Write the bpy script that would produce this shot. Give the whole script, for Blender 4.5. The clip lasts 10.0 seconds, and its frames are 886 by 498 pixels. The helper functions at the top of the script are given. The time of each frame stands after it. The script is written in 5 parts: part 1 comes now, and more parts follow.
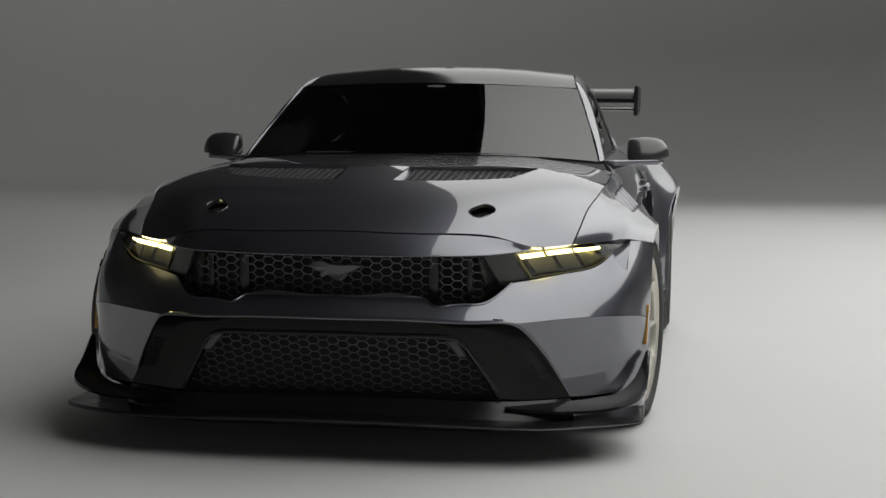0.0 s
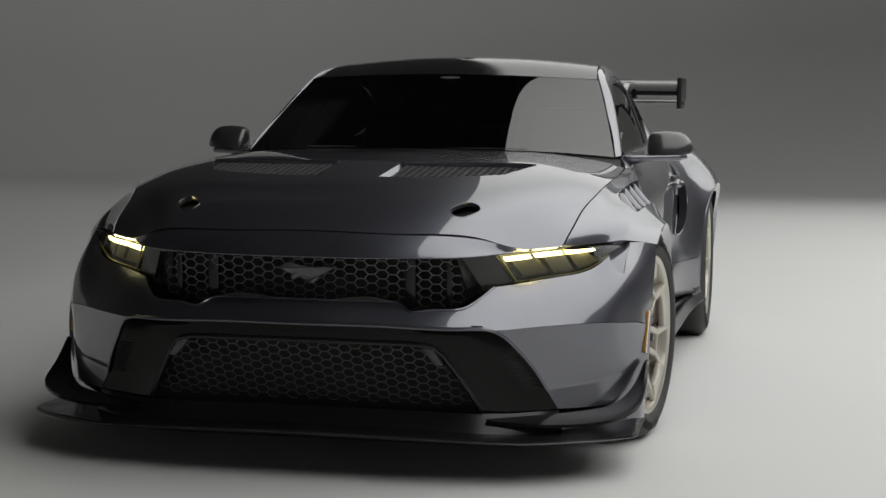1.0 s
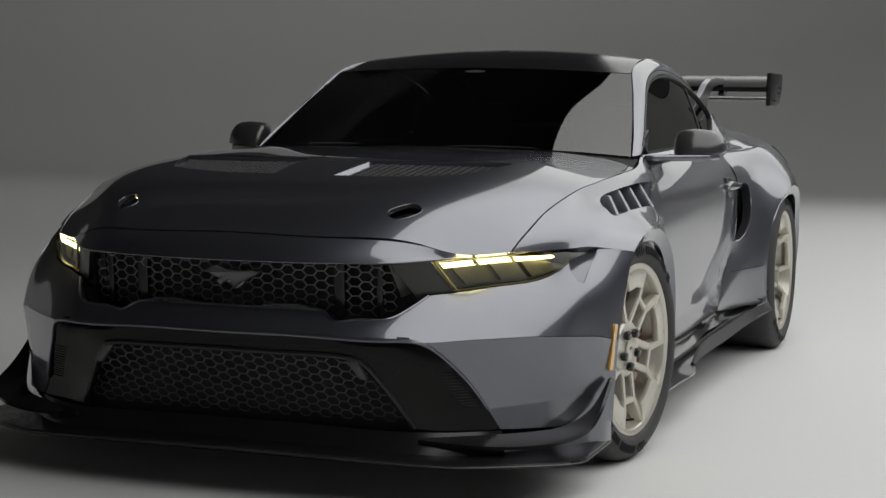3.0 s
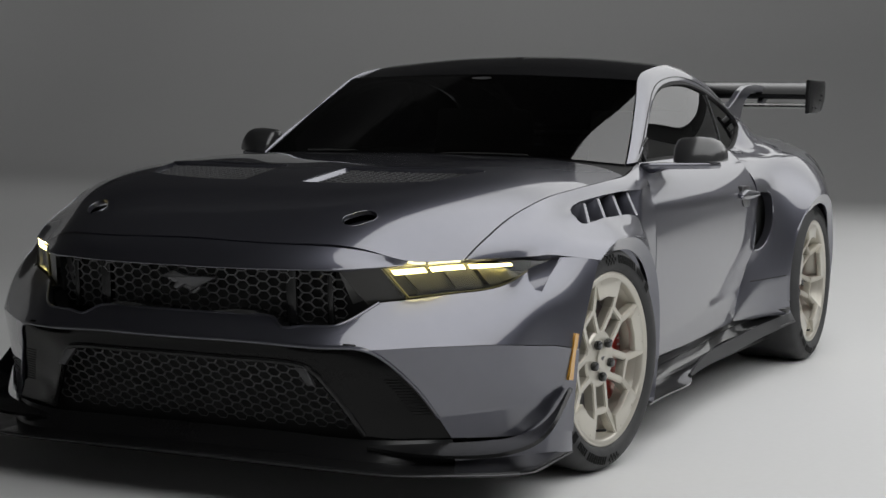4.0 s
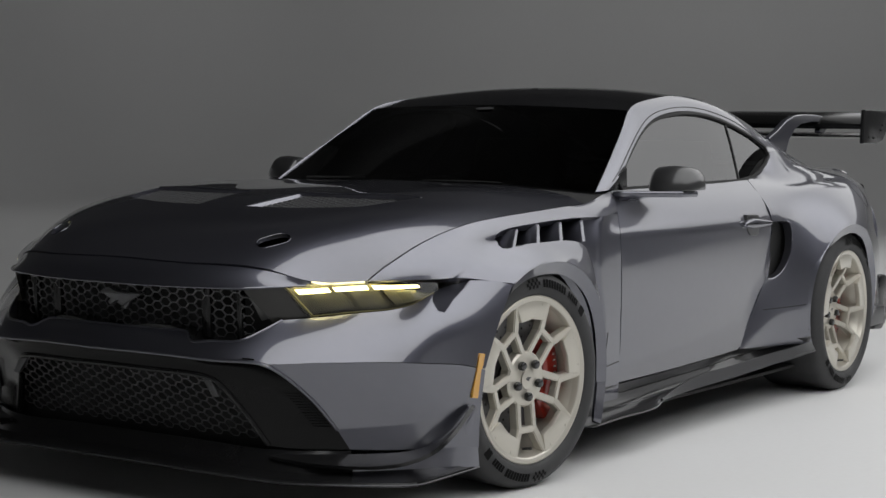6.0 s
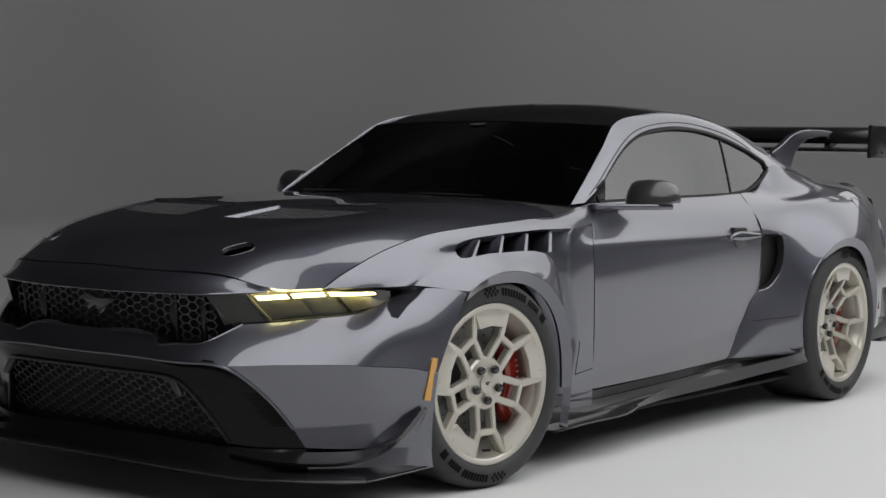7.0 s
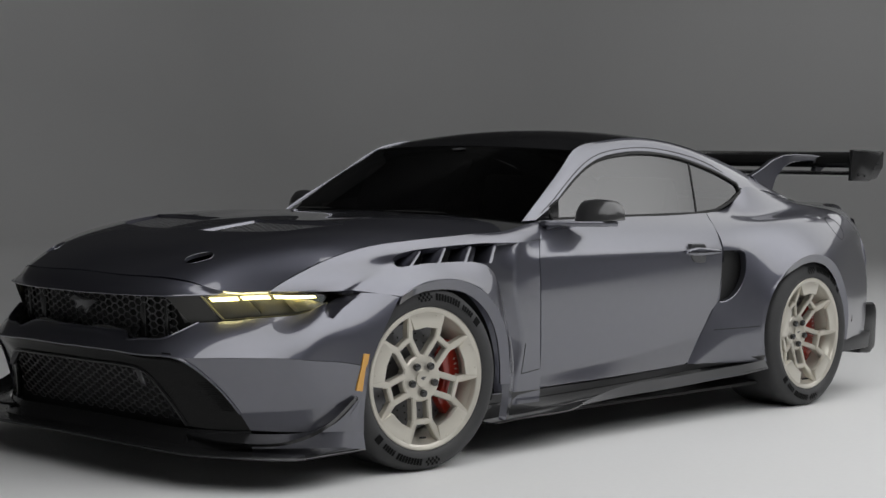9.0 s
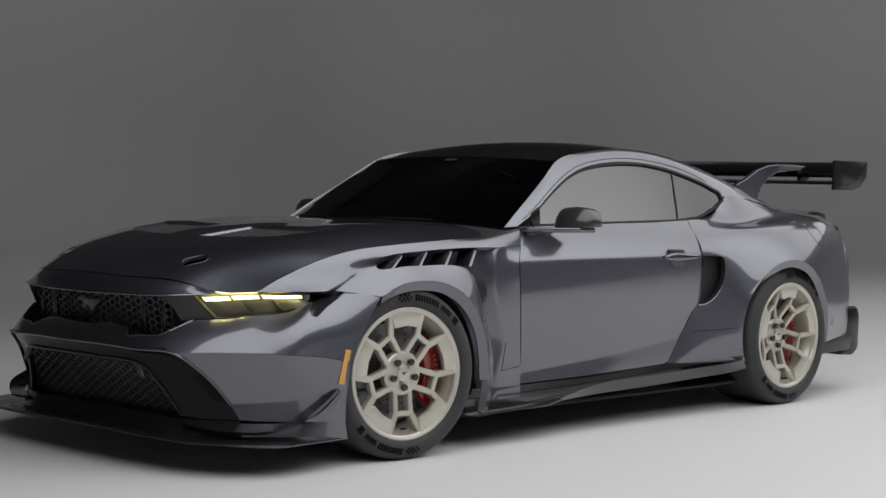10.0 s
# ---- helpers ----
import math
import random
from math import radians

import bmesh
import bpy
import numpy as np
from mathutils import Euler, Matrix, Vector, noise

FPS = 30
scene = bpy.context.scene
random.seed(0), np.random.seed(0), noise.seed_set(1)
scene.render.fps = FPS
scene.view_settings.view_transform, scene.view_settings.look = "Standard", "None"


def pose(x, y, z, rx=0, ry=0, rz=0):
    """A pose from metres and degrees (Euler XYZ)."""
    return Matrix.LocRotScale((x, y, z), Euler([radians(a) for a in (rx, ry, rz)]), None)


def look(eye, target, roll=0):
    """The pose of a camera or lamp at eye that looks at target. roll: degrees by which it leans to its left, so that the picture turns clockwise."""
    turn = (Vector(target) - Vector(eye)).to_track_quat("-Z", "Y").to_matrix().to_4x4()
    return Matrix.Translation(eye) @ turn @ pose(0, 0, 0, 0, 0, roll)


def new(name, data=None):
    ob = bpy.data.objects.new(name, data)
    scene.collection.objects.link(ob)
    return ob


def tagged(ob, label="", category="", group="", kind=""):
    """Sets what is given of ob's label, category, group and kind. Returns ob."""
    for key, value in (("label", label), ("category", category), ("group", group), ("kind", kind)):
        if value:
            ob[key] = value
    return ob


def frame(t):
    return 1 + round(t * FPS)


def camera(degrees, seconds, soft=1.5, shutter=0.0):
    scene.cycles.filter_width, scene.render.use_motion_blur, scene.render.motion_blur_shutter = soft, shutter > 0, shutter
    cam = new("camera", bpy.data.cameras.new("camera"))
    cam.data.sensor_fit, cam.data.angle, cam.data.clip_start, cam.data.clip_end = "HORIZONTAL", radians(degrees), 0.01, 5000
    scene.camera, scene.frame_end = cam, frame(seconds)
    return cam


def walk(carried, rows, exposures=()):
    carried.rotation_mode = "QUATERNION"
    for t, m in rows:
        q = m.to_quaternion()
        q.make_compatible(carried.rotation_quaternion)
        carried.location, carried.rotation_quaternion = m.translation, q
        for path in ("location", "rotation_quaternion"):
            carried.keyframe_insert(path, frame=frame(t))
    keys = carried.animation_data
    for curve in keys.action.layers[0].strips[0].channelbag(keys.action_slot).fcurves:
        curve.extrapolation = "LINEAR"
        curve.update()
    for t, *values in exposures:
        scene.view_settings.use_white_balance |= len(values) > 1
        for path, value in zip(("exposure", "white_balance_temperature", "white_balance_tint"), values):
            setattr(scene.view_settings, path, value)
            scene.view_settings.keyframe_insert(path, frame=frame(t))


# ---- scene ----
cam = camera(28.14, 10.0)
PATH = [
    (0, (1.177, -6.436, 1.160), (0.296, -0.522, 0.666), 0.52),
    (0.5, (1.345, -6.218, 1.162), (0.290, -0.333, 0.651), 0.53),
    (1, (1.508, -6.017, 1.159), (0.271, -0.169, 0.639), 0.55),
    (1.5, (1.676, -5.833, 1.155), (0.251, -0.029, 0.628), 0.58),
    (2, (1.857, -5.666, 1.150), (0.235, 0.086, 0.620), 0.60),
    (2.5, (2.054, -5.515, 1.148), (0.229, 0.175, 0.617), 0.63),
    (3, (2.269, -5.382, 1.147), (0.232, 0.237, 0.619), 0.65),
    (3.5, (2.499, -5.264, 1.147), (0.246, 0.273, 0.627), 0.68),
    (4, (2.745, -5.161, 1.150), (0.272, 0.282, 0.642), 0.70),
    (4.5, (3.002, -5.070, 1.153), (0.311, 0.270, 0.663), 0.71),
    (5, (3.268, -4.992, 1.158), (0.366, 0.238, 0.688), 0.72),
    (5.5, (3.541, -4.924, 1.162), (0.437, 0.191, 0.716), 0.73),
    (6, (3.817, -4.866, 1.165), (0.526, 0.133, 0.744), 0.73),
    (6.5, (4.096, -4.820, 1.168), (0.635, 0.064, 0.771), 0.73),
    (7, (4.377, -4.788, 1.171), (0.763, -0.013, 0.796), 0.73),
    (7.5, (4.658, -4.774, 1.173), (0.911, -0.101, 0.818), 0.73),
    (8, (4.941, -4.780, 1.175), (1.076, -0.202, 0.839), 0.74),
    (8.5, (5.225, -4.808, 1.177), (1.258, -0.319, 0.859), 0.77),
    (9, (5.511, -4.860, 1.179), (1.453, -0.450, 0.878), 0.79),
    (9.5, (5.795, -4.927, 1.180), (1.658, -0.591, 0.897), 0.81),
    (10, (6.074, -4.997, 1.181), (1.871, -0.724, 0.913), 0.79),
]
walk(cam, [(t, look(eye, target, roll)) for t, eye, target, roll in PATH], [(0, 0.0, 6620, 7), (2.5, 0.0, 6600, 7), (4.5, 0.0, 6450, 10), (10, 0.0, 6450, 10)])

import mathutils.geometry

world = bpy.data.worlds.new("studio_world")
scene.world = world
world.use_nodes = True
world.node_tree.nodes["Background"].inputs[0].default_value = (0.5, 0.5, 0.5, 1)
world.node_tree.nodes["Background"].inputs[1].default_value = 0.02


# ---- light: one very large tilted soft box hung over the car's left side ----
BOX = Matrix.Translation((0.75, 0.0, 6.1)) @ Matrix.Rotation(radians(15.0), 4, "Z") @ Matrix.Rotation(radians(-11.3), 4, "X")
BOX_X, BOX_Y = (0.27, 10.5), (-10.5, 13.2)
lamp_data = bpy.data.lights.new("soft_box_light", "AREA")
lamp_data.shape, lamp_data.size, lamp_data.size_y, lamp_data.energy = "RECTANGLE", BOX_X[1] - BOX_X[0], BOX_Y[1] - BOX_Y[0], 1160
# the bulbs sit towards the front and the outer side, so the cloth fades to the back and inwards
lamp_data.use_nodes = True
tree = lamp_data.node_tree
spot, split = tree.nodes.new("ShaderNodeNewGeometry"), tree.nodes.new("ShaderNodeSeparateXYZ")
across, along, level = (tree.nodes.new("ShaderNodeMath") for _ in range(3))
across.operation, across.inputs[1].default_value, across.inputs[2].default_value = "MULTIPLY_ADD", 0.16, 1.25
along.operation, along.inputs[1].default_value = "MULTIPLY_ADD", -0.12
level.operation, level.inputs[1].default_value = "MAXIMUM", 0.62
ceil_level = tree.nodes.new("ShaderNodeMath")
ceil_level.operation, ceil_level.inputs[1].default_value = "MINIMUM", 1.2
tree.links.new(spot.outputs["Position"], split.inputs[0])
tree.links.new(split.outputs[0], across.inputs[0])
tree.links.new(split.outputs[1], along.inputs[0])
tree.links.new(across.outputs[0], along.inputs[2])
tree.links.new(along.outputs[0], level.inputs[0])
tree.links.new(level.outputs[0], ceil_level.inputs[0])
front, fade = tree.nodes.new("ShaderNodeMath"), tree.nodes.new("ShaderNodeMath")
front.operation, front.use_clamp, front.inputs[1].default_value, front.inputs[2].default_value = "MULTIPLY_ADD", True, 0.05, 1.25
fade.operation = "MULTIPLY"
tree.links.new(split.outputs[1], front.inputs[0])
tree.links.new(ceil_level.outputs[0], fade.inputs[0])
tree.links.new(front.outputs[0], fade.inputs[1])
tree.links.new(fade.outputs[0], tree.nodes["Emission"].inputs["Strength"])
new("soft_box_light", lamp_data).matrix_world = BOX @ Matrix.Translation(((BOX_X[0] + BOX_X[1]) / 2, (BOX_Y[0] + BOX_Y[1]) / 2, 0))

# unseen lamps added above to brighten the far walls and fill the front
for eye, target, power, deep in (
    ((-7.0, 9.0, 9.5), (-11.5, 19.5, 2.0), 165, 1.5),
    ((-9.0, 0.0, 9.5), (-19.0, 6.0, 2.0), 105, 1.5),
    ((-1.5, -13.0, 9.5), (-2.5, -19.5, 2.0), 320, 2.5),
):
    wash = bpy.data.lights.new("added_wash_light", "AREA")
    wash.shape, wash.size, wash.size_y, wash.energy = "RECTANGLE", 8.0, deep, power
    new("added_wash_light", wash).matrix_world = look(eye, target)


# ---- materials ----
def material(name, colour, rough=0.5, metal=0.0, coat=0.0, coat_rough=0.03, spec=0.5, grain=0.0, scale=40.0, bump=0.0, bump_scale=200.0, rough_var=0.0):
    """A principled material with two scales of variation in colour, and fine relief."""
    m = bpy.data.materials.new(name)
    m.use_nodes = True
    nt = m.node_tree
    b = nt.nodes["Principled BSDF"]
    b.inputs["Base Color"].default_value = (*colour, 1)
    b.inputs["Roughness"].default_value = rough
    b.inputs["Metallic"].default_value = metal
    b.inputs["Coat Weight"].default_value = coat
    b.inputs["Coat Roughness"].default_value = coat_rough
    b.inputs["Specular IOR Level"].default_value = spec
    co = nt.nodes.new("ShaderNodeTexCoord")

    def noise_node(s, detail=4.0):
        n = nt.nodes.new("ShaderNodeTexNoise")
        n.inputs["Scale"].default_value, n.inputs["Detail"].default_value = s, detail
        nt.links.new(co.outputs["Object"], n.inputs["Vector"])
        return n

    if grain:
        big, fine = noise_node(scale / 12), noise_node(scale * 6)
        mix = nt.nodes.new("ShaderNodeMath")
        mix.operation = "ADD"
        nt.links.new(big.outputs[0], mix.inputs[0])
        nt.links.new(fine.outputs[0], mix.inputs[1])
        ramp = nt.nodes.new("ShaderNodeMapRange")
        for k, v in zip(range(1, 5), (0.6, 1.4, 1 - grain, 1 + grain)):
            ramp.inputs[k].default_value = v
        nt.links.new(mix.outputs[0], ramp.inputs[0])
        tint = nt.nodes.new("ShaderNodeVectorMath")
        tint.operation = "SCALE"
        tint.inputs[0].default_value = colour
        nt.links.new(ramp.outputs[0], tint.inputs["Scale"])
        nt.links.new(tint.outputs[0], b.inputs["Base Color"])
    if rough_var:
        n = noise_node(scale / 3)
        r = nt.nodes.new("ShaderNodeMapRange")
        for k, v in zip(range(1, 5), (0.3, 0.7, rough - rough_var, rough + rough_var)):
            r.inputs[k].default_value = v
        nt.links.new(n.outputs[0], r.inputs[0])
        nt.links.new(r.outputs[0], b.inputs["Roughness"])
    if bump:
        n = noise_node(bump_scale)
        k = nt.nodes.new("ShaderNodeBump")
        k.inputs["Strength"].default_value, k.inputs["Distance"].default_value = bump, 0.002
        nt.links.new(n.outputs[0], k.inputs["Height"])
        nt.links.new(k.outputs[0], b.inputs["Normal"])
    return m


PAINT = material("grey_metallic_paint", (0.125, 0.126, 0.154), 0.36, 0.9, 1.0, 0.012, grain=0.03, scale=300)
PAINT.node_tree.nodes["Principled BSDF"].inputs["Coat IOR"].default_value = 1.85
CARBON = material("gloss_carbon_black", (0.019, 0.019, 0.02), 0.3, 0.0, 1.0, 0.02, grain=0.2, scale=300)
ROOFING = material("polished_carbon_roof", (0.013, 0.013, 0.014), 0.13, spec=0.38, grain=0.2, scale=300)
SATIN = material("satin_black_plastic", (0.014, 0.014, 0.0145), 0.2, spec=0.45, grain=0.1, bump=0.02, bump_scale=900, rough_var=0.05)
GLOSS = material("gloss_black", (0.012, 0.012, 0.013), 0.12, coat=0.6, grain=0.1)
MATT = material("matt_black", (0.03, 0.03, 0.03), 0.7, spec=0.25, grain=0.2)
MESHM = material("grille_grey", (0.12, 0.12, 0.124), 0.38, 0.3, grain=0.1)
VENTM = material("vent_mesh_grey", (0.16, 0.16, 0.165), 0.4, 0.3, grain=0.1)
TRIM = material("dark_window_trim", (0.012, 0.012, 0.013), 0.25, grain=0.1)
INTAKE = material("satin_intake_black", (0.006, 0.006, 0.006), 0.16, spec=0.2, grain=0.15)
RUBBER = material("tyre_rubber", (0.045, 0.045, 0.046), 0.62, spec=0.35, grain=0.18, scale=60, bump=0.15, bump_scale=500, rough_var=0.08)
PRINT = material("tyre_print", (0.002, 0.002, 0.002), 0.7, spec=0.15, grain=0.1)
RIMM = material("champagne_magnesium", (0.60, 0.57, 0.50), 0.36, 0.55, 0.4, 0.12, grain=0.05, scale=120, rough_var=0.05)
DISC = material("brake_disc", (0.16, 0.16, 0.165), 0.4, 0.8, grain=0.2, scale=80)
RED = material("red_caliper_paint", (0.33, 0.022, 0.012), 0.3, coat=0.8, grain=0.06)
STEEL = material("dark_steel", (0.10, 0.10, 0.103), 0.35, 0.8, grain=0.15)
REFLECTOR = material("lamp_chrome", (0.15, 0.15, 0.146), 0.4, 0.5, grain=0.06)
# lamp trim with the yellow LED glow put into its colour
LED_TINT = material("led_tinted_chrome", (0.24, 0.215, 0.10), 0.3, 0.7, grain=0.05)
WEDGE = material("dark_grey_trim", (0.022, 0.021, 0.019), 0.28, grain=0.1)
EMBLEM = material("smoked_chrome", (0.16, 0.16, 0.165), 0.3, 0.7, grain=0.08)
AMBER = material("amber_lens", (0.62, 0.31, 0.04), 0.25, coat=1.0, grain=0.05)
WHITE = material("grey_print", (0.55, 0.53, 0.5), 0.5, grain=0.05)
FINM = material("satin_carbon", (0.055, 0.055, 0.057), 0.3, grain=0.03, scale=200)
CAP = material("satin_mirror_cap", (0.035, 0.035, 0.036), 0.3, coat=0.8, grain=0.1, scale=200)
SEAT = material("grey_seat_cloth", (0.22, 0.22, 0.22), 0.8, grain=0.15, bump=0.2)
TAIL = material("dark_red_lens", (0.05, 0.004, 0.004), 0.15, coat=1.0, grain=0.05)


def glass(name, tint, rough=0.0, ior=1.5):
    m = bpy.data.materials.new(name)
    m.use_nodes = True
    nt = m.node_tree
    b = nt.nodes["Principled BSDF"]
    nt.nodes.remove(b)
    clear, shine, mix, fres = (nt.nodes.new("ShaderNode" + k) for k in ("BsdfTransparent", "BsdfGlossy", "MixShader", "Fresnel"))
    clear.inputs[0].default_value = (*tint, 1)
    shine.inputs["Roughness"].default_value = rough
    fres.inputs[0].default_value = ior
    nt.links.new(fres.outputs[0], mix.inputs[0])
    nt.links.new(clear.outputs[0], mix.inputs[1])
    nt.links.new(shine.outputs[0], mix.inputs[2])
    nt.links.new(mix.outputs[0], nt.nodes["Material Output"].inputs[0])
    return m


SCREEN_GLASS = glass("tinted_windscreen", (0.12, 0.125, 0.13), ior=1.95)
SIDE_GLASS = glass("tinted_side_glass", (0.10, 0.105, 0.11), ior=2.5)
LENS = glass("smoked_yellow_lens", (0.56, 0.55, 0.47))


def glow(name, colour, strength):
    m = bpy.data.materials.new(name)
    m.use_nodes = True
    b = m.node_tree.nodes["Principled BSDF"]
    b.inputs["Base Color"].default_value = (*colour, 1)
    b.inputs["Emission Color"].default_value = (*colour, 1)
    b.inputs["Emission Strength"].default_value = strength
    return m


LED = glow("yellow_led", (1.0, 0.89, 0.46), 10.0)
STUDIO = material("white_studio_paint", (0.74, 0.74, 0.735), 0.62, spec=0.3, grain=0.02, scale=6, bump=0.03, bump_scale=60, rough_var=0.06)


# ---- building helpers ----
def drawn(p):
    """The body's drawing brought to its true proportions: a little narrower and lower, the nose more than the tail."""
    x, y, z = p
    return x * (0.9675 + 0.0138 * y + 0.0113 * z), 0.0666 + 1.0042 * y - 0.0453 * x * x - 0.0394 * z, 0.0006 - 0.0015 * y + 0.0054 * x * x + 0.9687 * z


def of_car(ob):
    while ob and ob.name != "sports_car":
        ob = ob.parent
    return ob


def part(name, bm, mat, parent=None, label="", smooth=True):
    me = bpy.data.meshes.new(name)
    solid = isinstance(bm, bmesh.types.BMesh)
    if solid:
        bm.to_mesh(me)
        bm.free()
    else:
        me.from_pydata(*bm)
    if of_car(parent):
        for v in me.vertices:
            v.co = drawn(v.co)
    me.materials.append(mat)
    if smooth:
        me.polygons.foreach_set("use_smooth", [True] * len(me.polygons))
        if solid:
            me.set_sharp_from_angle(angle=0.75)
    ob = new(name, me)
    ob.parent = parent
    if label:
        tagged(ob, label)
    return ob


def natural(t, y):
    """Second derivatives of the natural cubic spline through (t, y)."""
    n, h = len(t), np.diff(t)
    a, b = np.eye(n), np.zeros((n, y.shape[1]))
    for i in range(1, n - 1):
        a[i, i - 1], a[i, i], a[i, i + 1] = h[i - 1], 2 * (h[i - 1] + h[i]), h[i]
        b[i] = 6 * ((y[i + 1] - y[i]) / h[i] - (y[i] - y[i - 1]) / h[i - 1])
    return np.linalg.solve(a, b)


def spline(points, n):
    """n points of a smooth curve through the given ones, at even steps of their chord length."""
    y = np.array(points, float)
    d = np.linalg.norm(np.diff(y, axis=0), axis=1)
    t = np.r_[0, np.cumsum(d)] / max(d.sum(), 1e-9)
    s = np.linspace(0, 1, n)
    if len(y) < 3:
        return y[0] + s[:, None] * (y[-1] - y[0])
    m, i = natural(t, y), np.clip(np.searchsorted(t, s, "right") - 1, 0, len(t) - 2)
    h = (t[i + 1] - t[i])[:, None]
    a, b = (t[i + 1] - s)[:, None], (s - t[i])[:, None]
    return m[i] * a**3 / 6 / h + m[i + 1] * b**3 / 6 / h + (y[i] / h - m[i] * h / 6) * a + (y[i + 1] / h - m[i + 1] * h / 6) * b


class Loft:
    """A smooth skin over a few character lines; u runs across the lines, v along them."""

    def __init__(self, *lines, n=160, straight=False):
        self.lines = lines
        rows = np.array([spline(l, n) for l in lines])
        if straight or len(lines) < 3:
            s = np.linspace(0, len(lines) - 1, n)
            i = np.clip(s.astype(int), 0, len(lines) - 2)
            w = (s - i)[:, None, None]
            self.p = rows[i] * (1 - w) + rows[i + 1] * w
        else:
            gap = np.linalg.norm(np.diff(rows, axis=0), axis=2).mean(1)
            t = np.r_[0, np.cumsum(gap)] / gap.sum()
            s = np.linspace(0, 1, n)
            y = rows.reshape(len(lines), -1)
            m, i = natural(t, y), np.clip(np.searchsorted(t, s, "right") - 1, 0, len(t) - 2)
            h = (t[i + 1] - t[i])[:, None]
            a, b = (t[i + 1] - s)[:, None], (s - t[i])[:, None]
            self.p = (m[i] * a**3 / 6 / h + m[i + 1] * b**3 / 6 / h + (y[i] / h - m[i] * h / 6) * a + (y[i + 1] / h - m[i + 1] * h / 6) * b).reshape(n, n, 3)
        self.finish(self.p)

    def finish(self, p):
        self.p, self.n = p, len(p)
        self.lu = np.linalg.norm(np.diff(self.p, axis=0), axis=2).sum(0).mean()
        self.lv = np.linalg.norm(np.diff(self.p, axis=1), axis=2).sum(1).mean()
        du, dv = np.gradient(self.p, axis=0), np.gradient(self.p, axis=1)
        k = np.cross(du, dv)
        self.k = k / np.maximum(np.linalg.norm(k, axis=2, keepdims=True), 1e-12)

    def at(self, uv, table=None):
        table = self.p if table is None else table
        q = np.clip(np.asarray(uv, float), 0, 1) * (self.n - 1)
        i = np.clip(q.astype(int), 0, self.n - 2)
        f = q - i
        a, b, x, y = i[:, 0], i[:, 1], f[:, :1], f[:, 1:]
        return table[a, b] * (1 - x) * (1 - y) + table[a + 1, b] * x * (1 - y) + table[a, b + 1] * (1 - x) * y + table[a + 1, b + 1] * x * y

    def uv(self, points):
        """The (u, v) nearest to each given place."""
        out = []
        for p in np.array(points, float):
            d = ((self.p - p) ** 2).sum(2)
            i, j = np.unravel_index(d.argmin(), d.shape)
            q = np.array([[i, j]]) / (self.n - 1.0)
            for _ in range(4):
                e = 0.5 / (self.n - 1)
                d = np.array([[e, 0], [0, e]])
                a = np.array([(self.at(np.clip(q + s, 0, 1)) - self.at(np.clip(q - s, 0, 1)))[0] / max(1e-9, (np.clip(q + s, 0, 1) - np.clip(q - s, 0, 1)).sum()) for s in d]).T
                step = np.linalg.lstsq(a, p - self.at(q)[0], rcond=None)[0]
                q = np.clip(q + np.clip(step, -2 * e, 2 * e), 0, 1)
            out.append(tuple(q[0]))
        return np.array(out)


def stacked(*lofts):
    """Lofts that meet in a crease, as one skin."""
    p = np.concatenate([l.p[(1 if k else 0):] for k, l in enumerate(lofts)])
    gap = np.linalg.norm(np.diff(p, axis=0), axis=2).mean(1)
    t = np.r_[0, np.cumsum(gap)] / gap.sum()
    s = np.linspace(0, 1, lofts[0].n)
    i = np.clip(np.searchsorted(t, s, "right") - 1, 0, len(p) - 2)
    w = ((s - t[i]) / (t[i + 1] - t[i]))[:, None, None]
    out = Loft([(0, 0, 0), (0, 1, 0)], [(1, 0, 0), (1, 1, 0)], n=4)
    out.finish(p[i] * (1 - w) + p[i + 1] * w)
    return out


def swollen(loft, points, d):
    """A closed outline on a loft, pushed outwards by d."""
    size = np.array([loft.lu, loft.lv])
    q = densify(loft.uv(points) * size, 0.008)
    t = np.roll(q, -1, axis=0) - np.roll(q, 1, axis=0)
    t /= np.maximum(np.linalg.norm(t, axis=1, keepdims=True), 1e-9)
    n = np.stack([t[:, 1], -t[:, 0]], 1)
    area = (q[:, 0] * np.roll(q[:, 1], -1) - np.roll(q[:, 0], -1) * q[:, 1]).sum()
    out = q + n * (d if area > 0 else -d)
    gap = np.sqrt(((out[:, None] - densify(q, 0.002)[None]) ** 2).sum(2).min(1))
    return loft.at(out[gap > abs(d) * 0.96] / size).tolist()


def inside(p, poly):
    x, y = p[:, 0][:, None], p[:, 1][:, None]
    a, b = poly, np.roll(poly, -1, axis=0)
    cross = ((a[:, 1] > y) != (b[:, 1] > y)) & (x < (b[:, 0] - a[:, 0]) * (y - a[:, 1]) / (b[:, 1] - a[:, 1] + 1e-15) + a[:, 0])
    return cross.sum(1) % 2 == 1


def densify(poly, step):
    out = []
    for a, b in zip(poly, np.roll(poly, -1, axis=0)):
        k = max(1, int(np.ceil(np.linalg.norm(b - a) / step)))
        out += [a + (b - a) * i / k for i in range(k)]
    return np.array(out)


def rounded(poly, r, n=5):
    """The polygon with its corners cut round; r may be one number or one for each corner."""
    poly = np.array(poly, float)
    out = []
    for i, p in enumerate(poly):
        a, b = poly[i - 1] - p, poly[(i + 1) % len(poly)] - p
        la, lb = np.linalg.norm(a), np.linalg.norm(b)
        c = min(r[i] if np.ndim(r) else r, la * 0.49, lb * 0.49)
        s, e = p + a / la * c, p + b / lb * c
        for t in np.linspace(0, 1, n):
            out.append((1 - t) ** 2 * s + 2 * t * (1 - t) * p + t**2 * e)
    return np.array(out)


